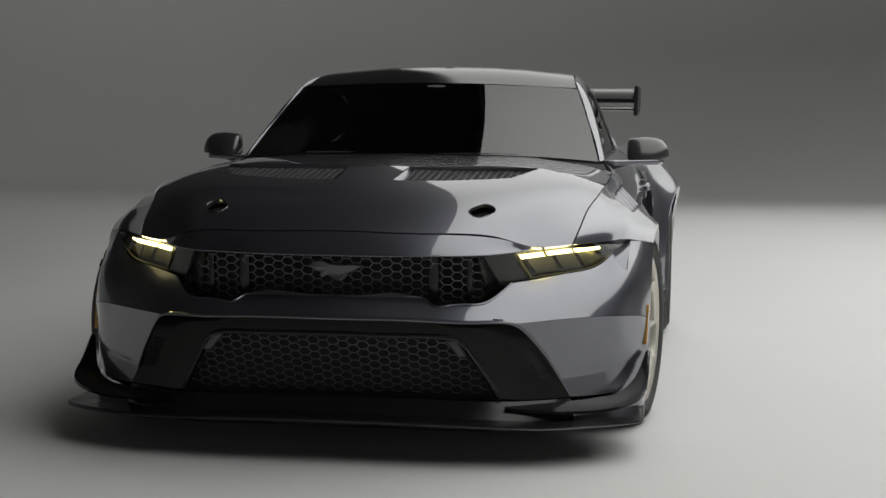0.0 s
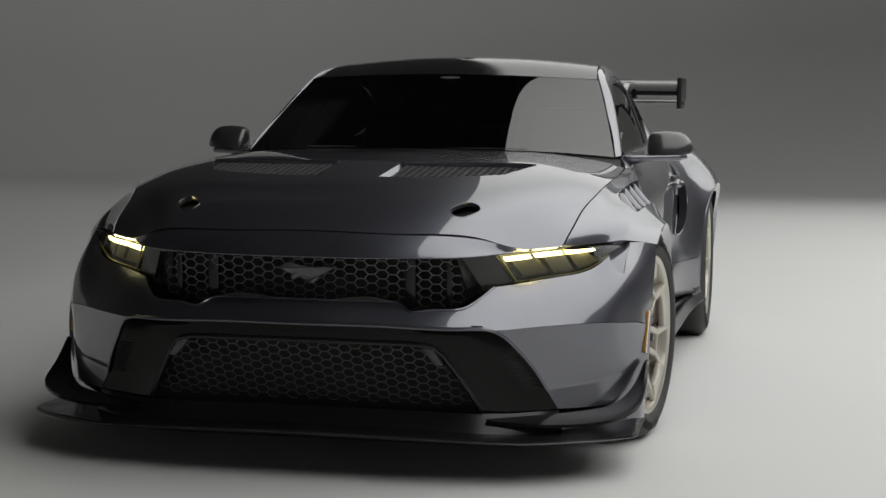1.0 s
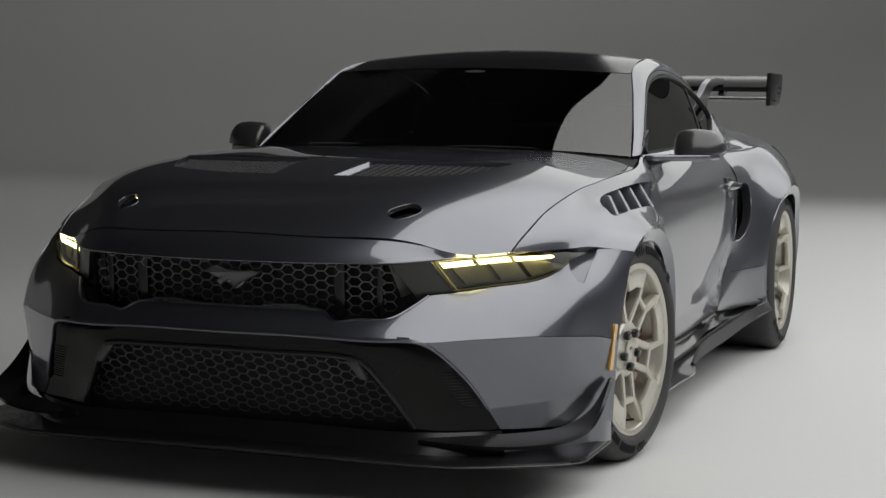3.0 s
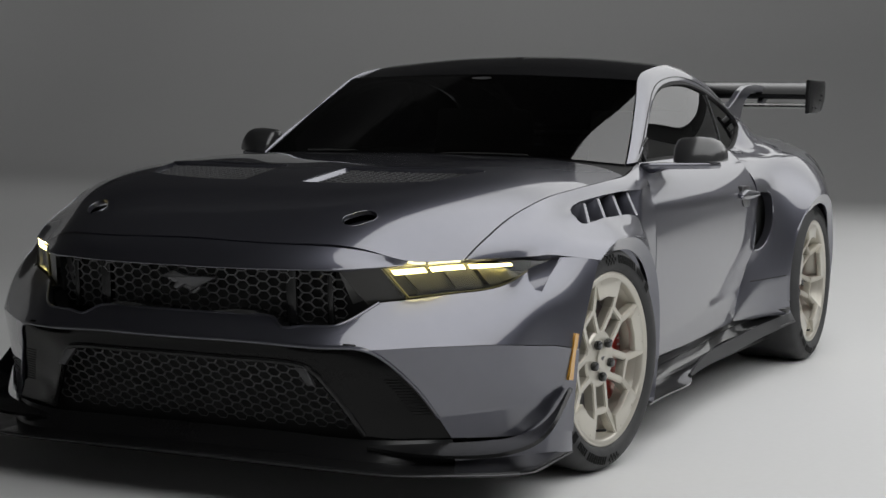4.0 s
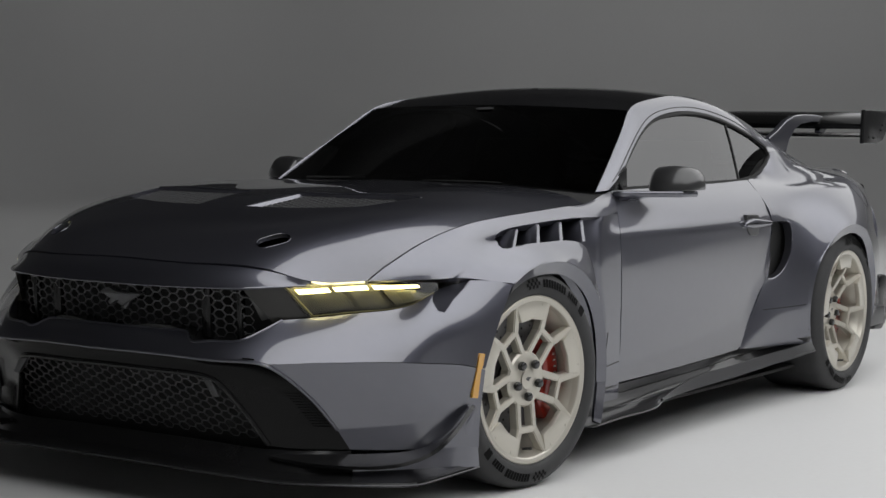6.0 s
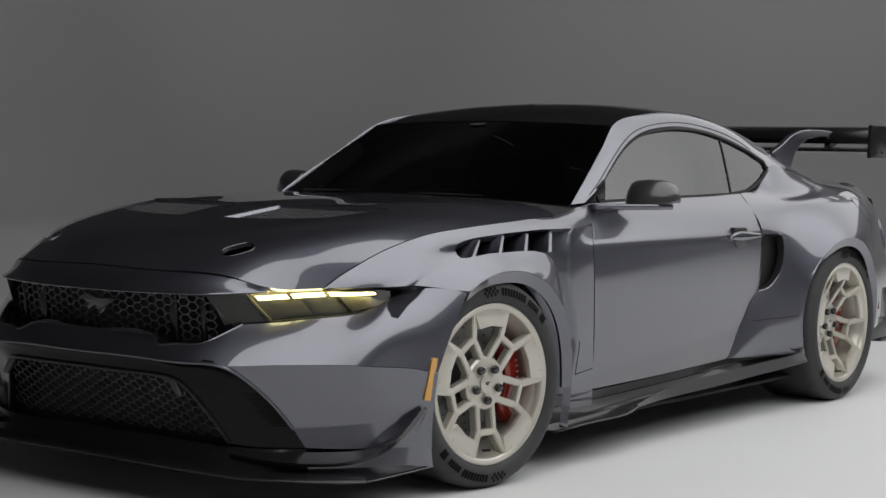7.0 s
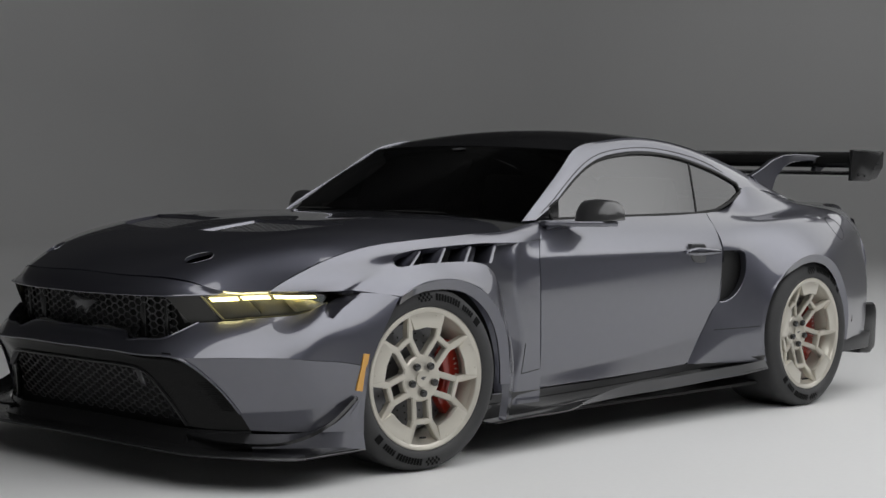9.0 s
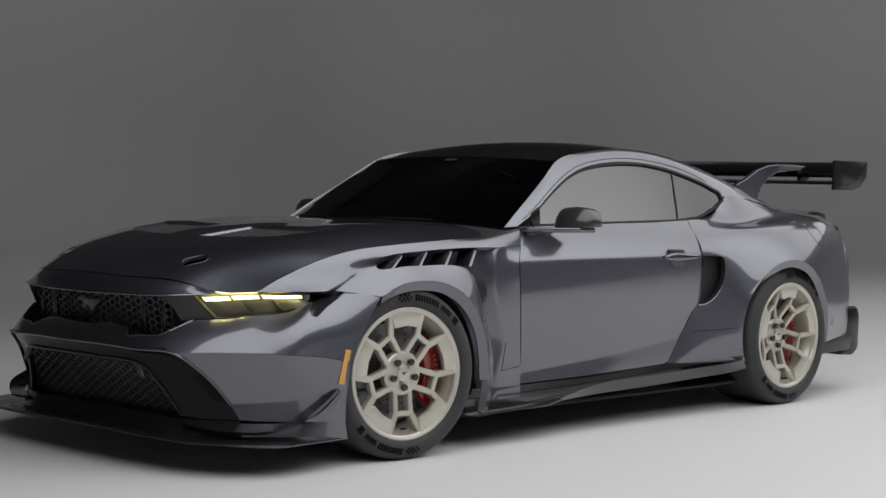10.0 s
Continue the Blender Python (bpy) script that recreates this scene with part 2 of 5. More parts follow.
def panel(name, loft, mat, parent, side=1, outline=None, holes=(), step=0.02, depth=0.014, gap=0.0016, label="", lift=0.0):
    """A sheet cut out of a loft: outline and holes are places near it; edges are folded in by depth."""
    size = np.array([loft.lu, loft.lv])
    if outline is None:
        e = gap / size
        edge = np.array([(e[0], e[1]), (1 - e[0], e[1]), (1 - e[0], 1 - e[1]), (e[0], 1 - e[1])]) * size
    else:
        edge = loft.uv(outline) * size
    loops = [densify(edge, step)] + [densify(loft.uv(h) * size, step * 0.7) for h in holes]
    nu, nv = (max(3, int(np.ceil(s / step))) for s in size)
    grid = np.stack(np.meshgrid(np.linspace(0, 1, nu), np.linspace(0, 1, nv), indexing="ij"), -1).reshape(-1, 2) * size
    keep = inside(grid, loops[0])
    for h in loops[1:]:
        keep &= ~inside(grid, h)
    ring = np.concatenate(loops)
    near = np.array([((ring - g) ** 2).sum(1).min() for g in grid[keep]]) if keep.any() else np.zeros(0)
    grid = grid[keep][near > (0.45 * step) ** 2]
    pts, edges, at = [*map(Vector, ring.tolist()), *map(Vector, grid.tolist())], [], 0
    for l in loops:
        edges += [(at + i, at + (i + 1) % len(l)) for i in range(len(l))]
        at += len(l)
    v, _, f, *_ = mathutils.geometry.delaunay_2d_cdt(pts, edges, [], 0, 1e-6)
    v = np.array([tuple(p) for p in v])
    mid = np.array([v[list(t)].mean(0) for t in f])
    ok = inside(mid, loops[0])
    for h in loops[1:]:
        ok &= ~inside(mid, h)
    f = [tuple(t) for t, o in zip(f, ok) if o]
    uv = v / size
    p, k = loft.at(uv), loft.at(uv, loft.k)
    if np.mean(((p - (0, 1.3, 0.3)) * k).sum(1)) < 0:
        k = -k
    p = p + k * lift
    a, b, c = (p[[t[i] for t in f]] for i in range(3))
    turned = (np.cross(b - a, c - a) * k[[t[0] for t in f]]).sum(1) < 0
    f = [t[::-1] if w else t for t, w in zip(f, turned)]
    count = {}
    for t in f:
        for i, j in zip(t, t[1:] + t[:1]):
            count[(i, j)] = 1
    rim = [(i, j) for i, j in count if (j, i) not in count]
    names, verts, faces = {}, p.tolist(), list(f)
    if depth:
        for i in sorted({i for e in rim for i in e}):
            names[i] = len(verts)
            verts += [p[i].tolist(), (p[i] - k[i] * depth * 0.3).tolist(), (p[i] - k[i] * depth).tolist()]
        for i, j in rim:
            for s in range(2):
                faces.append((names[j] + s, names[i] + s, names[i] + s + 1, names[j] + s + 1))
    if side < 0:
        verts, faces = [(-x, y, z) for x, y, z in verts], [t[::-1] for t in faces]
    ob = part(name, (verts, [], faces), mat, parent, label)
    normals = np.zeros((len(verts), 3))
    normals[:len(p)] = k * ((-1, 1, 1) if side < 0 else (1, 1, 1))
    ob.data.normals_split_custom_set_from_vertices(normals.tolist())
    return ob


def both(name, loft, mat, parent, **kw):
    return [panel(name, loft, mat, parent, side=s, **kw) for s in (1, -1)]


def mirrored(bm, side):
    if side < 0:
        for v in bm.verts:
            v.co.x = -v.co.x
        bmesh.ops.reverse_faces(bm, faces=bm.faces[:])
    return bm


def prism(poly, lo, hi, axis="z", bevel=0.0, segments=2):
    """A flat outline drawn out between lo and hi along an axis, with softened edges."""
    bm = bmesh.new()

    def place(a, b, c):
        return {"z": (a, b, c), "x": (c, a, b), "y": (a, c, b)}[axis]

    low = [bm.verts.new(place(*p, lo)) for p in poly]
    high = [bm.verts.new(place(*p, hi)) for p in poly]
    bm.faces.new(low[::-1]), bm.faces.new(high)
    for i in range(len(poly)):
        j = (i + 1) % len(poly)
        bm.faces.new((low[i], low[j], high[j], high[i]))
    bmesh.ops.recalc_face_normals(bm, faces=bm.faces[:])
    if bevel:
        bmesh.ops.bevel(bm, geom=[e for e in bm.edges if e.is_manifold and e.calc_face_angle() > 0.5], offset=bevel, segments=segments, affect="EDGES", profile=0.5)
    return bm


def block(a, b, bevel=0.0, segments=2):
    return prism([(a[0], a[1]), (b[0], a[1]), (b[0], b[1]), (a[0], b[1])], a[2], b[2], "z", bevel, segments)


def joined(*bms):
    out = bmesh.new()
    for b in bms:
        me = bpy.data.meshes.new("scratch")
        b.to_mesh(me)
        b.free()
        out.from_mesh(me)
        bpy.data.meshes.remove(me)
    return out


def moved(bm, m):
    bmesh.ops.transform(bm, matrix=m, verts=bm.verts[:])
    return bm


def tube(points, r, n=60, k=10, flat=1.0):
    """A round or flattened bar along a smooth curve."""
    c = spline(points, n)
    bm, rings = bmesh.new(), []
    for i in range(n):
        d = c[min(i + 1, n - 1)] - c[max(i - 1, 0)]
        q = Vector(d).to_track_quat("Z", "Y").to_matrix()
        rr = r[0] + (r[1] - r[0]) * i / (n - 1) if np.ndim(r) else r
        rings.append([bm.verts.new(Vector(c[i]) + q @ Vector((rr * math.cos(a), rr * flat * math.sin(a), 0))) for a in np.linspace(0, 2 * math.pi, k, endpoint=False)])
    for a, b in zip(rings, rings[1:]):
        for i in range(k):
            bm.faces.new((a[i], a[(i + 1) % k], b[(i + 1) % k], b[i]))
    bm.faces.new(rings[0][::-1]), bm.faces.new(rings[-1])
    return bm


def lathe(profile, n=96, axis_x=0.0):
    """A body of revolution about the x axis: profile of (x, radius)."""
    bm = bmesh.new()
    rings = [[bm.verts.new((x, r * math.cos(a), r * math.sin(a))) for a in np.linspace(0, 2 * math.pi, n, endpoint=False)] for x, r in profile]
    for a, b in zip(rings, rings[1:]):
        for i in range(n):
            bm.faces.new((a[i], b[i], b[(i + 1) % n], a[(i + 1) % n]))
    bmesh.ops.recalc_face_normals(bm, faces=bm.faces[:])
    return bm


# ---- the studio ----
def cyclorama():
    """White floor and wall in one sweep: the floor runs far out and turns up into the wall in a wide cove."""
    half, cove, top, n = 19.0, 4.0, 11.0, 14
    prof = [(half - cove + cove * math.sin(a), cove - cove * math.cos(a)) for a in np.linspace(0, math.pi / 2, n)] + [(half, 4.6)]
    return half, cove, top, prof


CX, CY = 0.0, 1.0
half, cove, top, prof = cyclorama()
flat = half - cove
tagged(part("floor", prism([(CX - flat, CY - flat), (CX + flat, CY - flat), (CX + flat, CY + flat), (CX - flat, CY + flat)], -0.1, 0.0), STUDIO), "white painted studio floor with a soft sheen", "floor", kind="structure").data.shade_flat()


def sweep_wall():
    """The cove and wall all round, with rounded corners in plan."""
    bm = bmesh.new()
    rows = []
    for r, z in prof:
        ring = []
        rc = r - flat
        for cx, cy, a0 in ((flat, flat, 0), (-flat, flat, 90), (-flat, -flat, 180), (flat, -flat, 270)):
            for a in np.linspace(a0, a0 + 90, 12):
                ring.append(bm.verts.new((CX + cx + rc * math.cos(radians(a)), CY + cy + rc * math.sin(radians(a)), z)))
        rows.append(ring)
    k = len(rows[0])
    for a, b in zip(rows[1:], rows[2:]):
        for i in range(k):
            bm.faces.new((a[i], a[(i + 1) % k], b[(i + 1) % k], b[i]))
    a = rows[1]
    base = [bm.verts.new((CX + math.copysign(flat, v.co.x - CX), CY + math.copysign(flat, v.co.y - CY), 0.0)) for v in a]
    for i in range(k):
        j = (i + 1) % k
        bm.faces.new((base[i], base[j], a[j], a[i]))
    bmesh.ops.remove_doubles(bm, verts=bm.verts[:], dist=1e-5)
    bmesh.ops.recalc_face_normals(bm, faces=bm.faces[:])
    for f in bm.faces:
        f.normal_flip()
    return bm


tagged(part("wall_sweep", sweep_wall(), STUDIO), "white painted studio wall curving up from the floor", "wall", kind="structure")
DARK = material("black_studio_ceiling", (0.05, 0.05, 0.05), 0.8, grain=0.1)
# unseen black band added above the sweep; it keeps the hood's reflections dark
UPPER = material("added_upper_black", (0.07, 0.07, 0.07), 0.8, grain=0.1)
for k, (a, b) in enumerate((((-half, half), (half, half + 0.2)), ((-half, -half - 0.2), (half, -half)), ((half, -half), (half + 0.2, half)), ((-half - 0.2, -half), (-half, half)))):
    tagged(part("wall_upper_%d" % (k + 1), block((CX + a[0], CY + a[1], 4.602), (CX + b[0], CY + b[1], top)), UPPER), "unseen black wall added above the white sweep to darken reflections", "wall", kind="structure").data.shade_flat()
tagged(part("ceiling", block((CX - half, CY - half, top), (CX + half, CY + half, top + 0.2)), DARK), "matt black studio ceiling", "ceiling", kind="structure").data.shade_flat()

box = new("soft_box")
box.matrix_world = BOX
tagged(box, "large black-skirted overhead studio soft box hung from the ceiling", "light")
CLOTH = material("black_skirt_cloth", (0.015, 0.015, 0.015), 0.85, grain=0.2, bump=0.2, bump_scale=30)
for a, b in (((BOX_X[0] - 0.1, BOX_Y[0] - 0.1), (BOX_X[0] - 0.06, BOX_Y[1] + 0.1)), ((BOX_X[1] + 0.06, BOX_Y[0] - 0.1), (BOX_X[1] + 0.1, BOX_Y[1] + 0.1)), ((BOX_X[0] - 0.05, BOX_Y[0] - 0.1), (BOX_X[1] + 0.05, BOX_Y[0] - 0.06)), ((BOX_X[0] - 0.05, BOX_Y[1] + 0.06), (BOX_X[1] + 0.05, BOX_Y[1] + 0.1))):
    part("skirt", block((*a, -0.3), (*b, 0.4)), CLOTH, box, smooth=False)
part("lid", block((BOX_X[0] - 0.1, BOX_Y[0] - 0.1, 0.41), (BOX_X[1] + 0.1, BOX_Y[1] + 0.1, 0.45)), CLOTH, box, smooth=False)
for x in BOX_X:
    for y in BOX_Y:
        part("cable", tube([(x, y, 0.45), (x, y, 2.5)], 0.01, 3, 6), CLOTH, box)


def rounded_slot(half_width, half_length, n=9):
    """The outline of a slot with round ends, its long axis upright."""
    h = half_length - half_width
    return [(half_width * math.cos(a), h + half_width * math.sin(a)) for a in np.linspace(0, math.pi, n)] + [(-half_width * math.cos(a), -h - half_width * math.sin(a)) for a in np.linspace(0, math.pi, n)]


# ---- the car: front at -y, left side at +x, front axle at y = 0 ----
car = new("sports_car")
tagged(car, "dark grey metallic racing coupe with black aero parts", "car")

# hood
SEAM = [(0.766, -0.613, 0.714), (0.776, -0.56, 0.745), (0.784, -0.50, 0.772), (0.795, -0.382, 0.817), (0.811, -0.294, 0.846), (0.82, -0.239, 0.860), (0.827, -0.123, 0.879), (0.83, 0.0, 0.889), (0.829, 0.15, 0.898), (0.826, 0.30, 0.905), (0.82, 0.45, 0.912), (0.81, 0.61, 0.919)]
HOOD = Loft(
    [(0, -0.925, 0.772), (0, -0.75, 0.843), (0, -0.45, 0.917), (0, -0.15, 0.958), (0, 0.17, 0.979), (0, 0.575, 0.985)],
    [(0.3, -0.902, 0.765), (0.3, -0.74, 0.840), (0.3, -0.45, 0.913), (0.3, -0.15, 0.954), (0.3, 0.19, 0.975), (0.3, 0.595, 0.98)],
    [(0.545, -0.80, 0.746), (0.55, -0.66, 0.828), (0.565, -0.42, 0.903), (0.59, -0.15, 0.945), (0.59, 0.2, 0.967), (0.55, 0.655, 0.968)],
    [(0.645, -0.728, 0.713), (0.645, -0.60, 0.806), (0.682, -0.415, 0.874), (0.72, -0.17, 0.917), (0.725, 0.15, 0.934), (0.70, 0.665, 0.946)],
    SEAM,
)
VENT = [(0.10, -0.43, 0.915), (0.112, -0.145, 0.95), (0.585, -0.085, 0.942), (0.555, -0.21, 0.932), (0.515, -0.32, 0.918), (0.44, -0.365, 0.908)]
PIN_FLAT = [(0.83 * a + 0.56 * b, -0.56 * a + 0.83 * b) for a, b in rounded_slot(0.030, 0.054)]
PIN = [(0.461 + a, -0.698 + b, 0.815 - 0.12 * a + 0.37 * b) for a, b in PIN_FLAT]


def whole(loft):
    """The loft carried over to the other side of the car, smooth across the middle."""
    if all(abs(p[0]) < 1e-9 for p in loft.lines[0]):
        return Loft(*[flipped(l) for l in loft.lines[:0:-1]], *loft.lines)
    return Loft(*[flipped(l[::-1])[:-1] + list(l) for l in loft.lines])


def flipped(points):
    return [(-x, y, z) for x, y, z in points]


HOOD2 = whole(HOOD)
hood = panel("hood", HOOD2, PAINT, car, holes=[VENT, flipped(VENT), PIN, flipped(PIN)], step=0.024)

# nose strip between hood and grille
NOSE = Loft(
    [(0, -0.929, 0.770), (0.3, -0.906, 0.763), (0.545, -0.804, 0.7445), (0.60, -0.768, 0.728), (0.643, -0.731, 0.711)],
    [(0, -0.965, 0.735), (0.29, -0.945, 0.731), (0.50, -0.862, 0.720), (0.575, -0.80, 0.712), (0.635, -0.737, 0.706)],
    [(0, -0.99, 0.695), (0.25, -0.973, 0.695), (0.42, -0.928, 0.696), (0.50, -0.892, 0.697), (0.56, -0.835, 0.699), (0.628, -0.742, 0.702)],
)
# matt black strips added under the hood's edges, shading the open gaps
for s in (1, -1):
    seam = [((x - 0.006) * s, y, z - 0.024) for x, y, z in HOOD.p[-1][10::10].tolist()]
    part("hood_gap_strip", tube(seam, 0.009, 40, 6), MATT, hood)
nose = panel("nose_panel", whole(NOSE), PAINT, car, step=0.02, gap=0.0022)
front_seam = [(x * 0.98, y + 0.014, z - 0.022) for x, y, z in NOSE.lines[0][:3]]
part("hood_gap_strip", tube(flipped(front_seam[:0:-1]) + front_seam, 0.010, 80, 6), MATT, hood)
brow = [(x, y - 0.001, z) for x, y, z in NOSE.lines[2]]
part("nose_edge", tube(flipped(brow[:0:-1]) + brow, 0.0035, 120, 6), PAINT, nose)

# front fender: seam, crest, flare shoulder, arch lip
def flare(points):
    """The outer flanks, drawn out a little wider."""
    return [(x + 0.003 * min(1.0, max(0.0, (x - 0.94) / 0.08)), y, z) for x, y, z in points]


FENDER = Loft(
    [(x + 0.002, y, z) for x, y, z in SEAM] + [(0.80, 0.70, 0.930), (0.772, 0.82, 0.947), (0.757, 0.90, 0.956)],
    [(0.85, -0.445, 0.711), (0.866, -0.38, 0.751), (0.869, -0.305, 0.787), (0.866, -0.195, 0.826), (0.861, 0.0, 0.853), (0.862, 0.2, 0.866), (0.862, 0.45, 0.875), (0.856, 0.66, 0.878), (0.840, 0.77, 0.88), (0.827, 0.835, 0.881)],
    [(0.952, -0.305, 0.711), (0.958, -0.25, 0.7365), (0.959, -0.195, 0.757), (0.958, -0.12, 0.777), (0.957, -0.04, 0.798), (0.958, 0.12, 0.806), (0.958, 0.3, 0.801), (0.956, 0.40, 0.766), (0.953, 0.445, 0.70), (0.952, 0.478, 0.60), (0.951, 0.515, 0.48), (0.95, 0.535, 0.38), (0.95, 0.53, 0.28), (0.95, 0.51, 0.18)],
    flare([(1.018, -0.165, 0.69), (1.021, -0.08, 0.728), (1.022, 0.06, 0.747), (1.02, 0.19, 0.731), (1.018, 0.32, 0.665), (1.014, 0.395, 0.575), (1.01, 0.437, 0.45), (1.005, 0.45, 0.30), (1.0, 0.43, 0.15)]),
)
FVENT = [(0.92, -0.115, 0.800), (0.895, -0.10, 0.813), (0.876, -0.065, 0.829), (0.865, -0.015, 0.845), (0.862, 0.05, 0.856), (0.863, 0.2, 0.865), (0.863, 0.45, 0.874), (0.868, 0.655, 0.874), (0.827, 0.845, 0.881),
         (0.95, 0.51, 0.17), (0.95, 0.53, 0.28), (0.95, 0.535, 0.38), (0.951, 0.515, 0.48), (0.952, 0.478, 0.60), (0.953, 0.445, 0.70), (0.956, 0.40, 0.766), (0.957, 0.36, 0.79), (0.957, 0.3, 0.803), (0.957, 0.12, 0.808), (0.955, -0.03, 0.802), (0.947, -0.09, 0.796), (0.937, -0.112, 0.796)]
both("fender", FENDER, PAINT, car, holes=[FVENT], step=0.018, depth=0.03)

# fender tail in front of the door, set in behind the flare
CREST = [(0.858, 0.672, 0.874), (0.868, 0.635, 0.765), (0.873, 0.653, 0.57), (0.874, 0.672, 0.44), (0.872, 0.64, 0.33), (0.862, 0.63, 0.18)]
RECESS = stacked(Loft(
    [(0.828, 0.833, 0.878), (0.868, 0.785, 0.806), (0.8765, 0.781, 0.70), (0.877, 0.781, 0.58), (0.871, 0.786, 0.40), (0.866, 0.789, 0.24), (0.862, 0.789, 0.18)],
    CREST,
), Loft(
    CREST,
    [(0.80, 0.59, 0.862), (0.80, 0.575, 0.765), (0.81, 0.585, 0.57), (0.825, 0.60, 0.45), (0.84, 0.60, 0.30), (0.85, 0.60, 0.18)],
    [(0.70, 0.47, 0.85), (0.70, 0.46, 0.765), (0.72, 0.47, 0.57), (0.76, 0.50, 0.45), (0.80, 0.55, 0.30), (0.82, 0.56, 0.18)],
))
tails = both("fender_tail", RECESS, PAINT, car, step=0.025)
for tail, s in zip(tails, (1, -1)):
    slit = RECESS.at(RECESS.uv([(0.874, 0.690, 0.440), (0.872, 0.678, 0.38), (0.872, 0.664, 0.312)]))
    part("tail_slit", mirrored(tube([tuple(p) for p in slit], 0.002, 20, 6), s), MATT, tail)
    foot = RECESS.at(RECESS.uv([(0.872, 0.664, 0.312), (0.87, 0.72, 0.318), (0.868, 0.78, 0.324)]))
    part("tail_seam", mirrored(tube([tuple(p) for p in foot], 0.002, 20, 6), s), MATT, tail)

for s in (1, -1):
    # louvre blades and the dark duct behind them
    duct = part("fender_duct", mirrored(block((0.60, -0.12, 0.55), (0.72, 0.52, 0.84), 0.01), s), MATT, car)
    for i, y in enumerate((0.06, 0.21, 0.36, 0.51)):
        w = 0.11
        top_z, low_z = np.interp(y, [0.0, 0.06, 0.21, 0.51], [0.842, 0.850, 0.860, 0.866]), 0.794
        blade = prism([(y, top_z), (y + 0.022, top_z + 0.001), (y - w + 0.022, low_z), (y - w, low_z)], 0.76, 0.858, "x", 0.004)
        for v in blade.verts:
            v.co.x += (0.866 - v.co.z) * 1.1
        part("louvre", mirrored(blade, s), PAINT, duct)

# angled lips round the wheel arches
LIP_F = Loft(
    flare([(1.021, -0.165, 0.688), (1.023, -0.08, 0.726), (1.024, 0.06, 0.745), (1.022, 0.19, 0.729), (1.02, 0.32, 0.663), (1.016, 0.395, 0.573), (1.012, 0.437, 0.45), (1.007, 0.45, 0.30)]),
    flare([(1.0, -0.160, 0.655), (1.003, -0.08, 0.690), (1.004, 0.06, 0.706), (1.002, 0.175, 0.692), (1.0, 0.292, 0.632), (0.996, 0.362, 0.552), (0.992, 0.402, 0.44), (0.987, 0.415, 0.30)]),
)
both("arch_lip", LIP_F, PAINT, car, gap=0.0, depth=0.02, step=0.02)
# front bumper skin
BUMPER = Loft(
    flare([(0, -0.962, 0.559), (0.3, -0.928, 0.556), (0.47, -0.888, 0.562), (0.56, -0.822, 0.592), (0.63, -0.745, 0.601), (0.70, -0.675, 0.610), (0.756, -0.625, 0.617), (0.832, -0.53, 0.628), (0.865, -0.482, 0.645), (0.895, -0.435, 0.674), (0.948, -0.302, 0.709), (0.99, -0.225, 0.7035), (1.020, -0.172, 0.6885)]),
    flare([(0, -0.995, 0.528), (0.3, -0.968, 0.525), (0.5, -0.927, 0.525), (0.60, -0.852, 0.540), (0.70, -0.760, 0.549), (0.855, -0.60, 0.560), (0.93, -0.518, 0.572), (0.985, -0.40, 0.575), (1.022, -0.26, 0.56)]),
    flare([(0, -1.018, 0.49), (0.3, -0.998, 0.488), (0.5, -0.962, 0.482), (0.60, -0.912, 0.473), (0.70, -0.825, 0.474), (0.80, -0.725, 0.474), (0.89, -0.628, 0.472), (0.93, -0.58, 0.468), (0.955, -0.53, 0.463), (0.99, -0.45, 0.455), (1.024, -0.335, 0.43)]),
)
NOTCH = [(0.285, -0.93, 0.565), (0.304, -0.935, 0.552), (0.341, -0.955, 0.527), (0.40, -0.94, 0.527), (0.503, -0.90, 0.529), (0.53, -0.87, 0.545), (0.588, -0.81, 0.607)]
TAIL_POCKET = [(0.948, -0.306, 0.7085), (0.946, -0.40, 0.65), (0.943, -0.445, 0.612), (0.930, -0.462, 0.618), (0.905, -0.456, 0.645), (0.893, -0.437, 0.672)]
CHEEK = Loft(
    flare([(0.60, -0.912, 0.473), (0.70, -0.825, 0.474), (0.80, -0.725, 0.474), (0.89, -0.628, 0.472), (0.93, -0.58, 0.468), (0.955, -0.53, 0.463), (0.99, -0.45, 0.455), (1.024, -0.335, 0.43)]),
    flare([(0.653, -0.848, 0.42), (0.73, -0.778, 0.412), (0.82, -0.69, 0.404), (0.90, -0.602, 0.40), (0.94, -0.55, 0.396), (0.96, -0.51, 0.392), (0.99, -0.44, 0.384), (1.024, -0.35, 0.36)]),
    flare([(0.705, -0.785, 0.343), (0.77, -0.722, 0.340), (0.85, -0.642, 0.337), (0.915, -0.573, 0.335), (0.948, -0.527, 0.333), (0.966, -0.495, 0.331), (0.992, -0.435, 0.325), (1.023, -0.36, 0.30)]),
    flare([(0.745, -0.737, 0.263), (0.80, -0.68, 0.268), (0.87, -0.61, 0.277), (0.925, -0.55, 0.286), (0.952, -0.512, 0.292), (0.968, -0.485, 0.294), (0.99, -0.435, 0.285), (1.022, -0.365, 0.25)]),
    flare([(0.778, -0.717, 0.204), (0.84, -0.655, 0.2), (0.90, -0.59, 0.198), (0.94, -0.54, 0.197), (0.96, -0.50, 0.196), (0.975, -0.47, 0.195), (0.997, -0.43, 0.195), (1.02, -0.365, 0.185)]),
    straight=True,
)
bumper = panel("front_bumper", whole(BUMPER), PAINT, car, holes=[NOTCH, flipped(NOTCH), TAIL_POCKET, flipped(TAIL_POCKET)], step=0.016, depth=0.02)
both("bumper_cheek", CHEEK, PAINT, bumper, step=0.018, gap=0.0, depth=0.02)
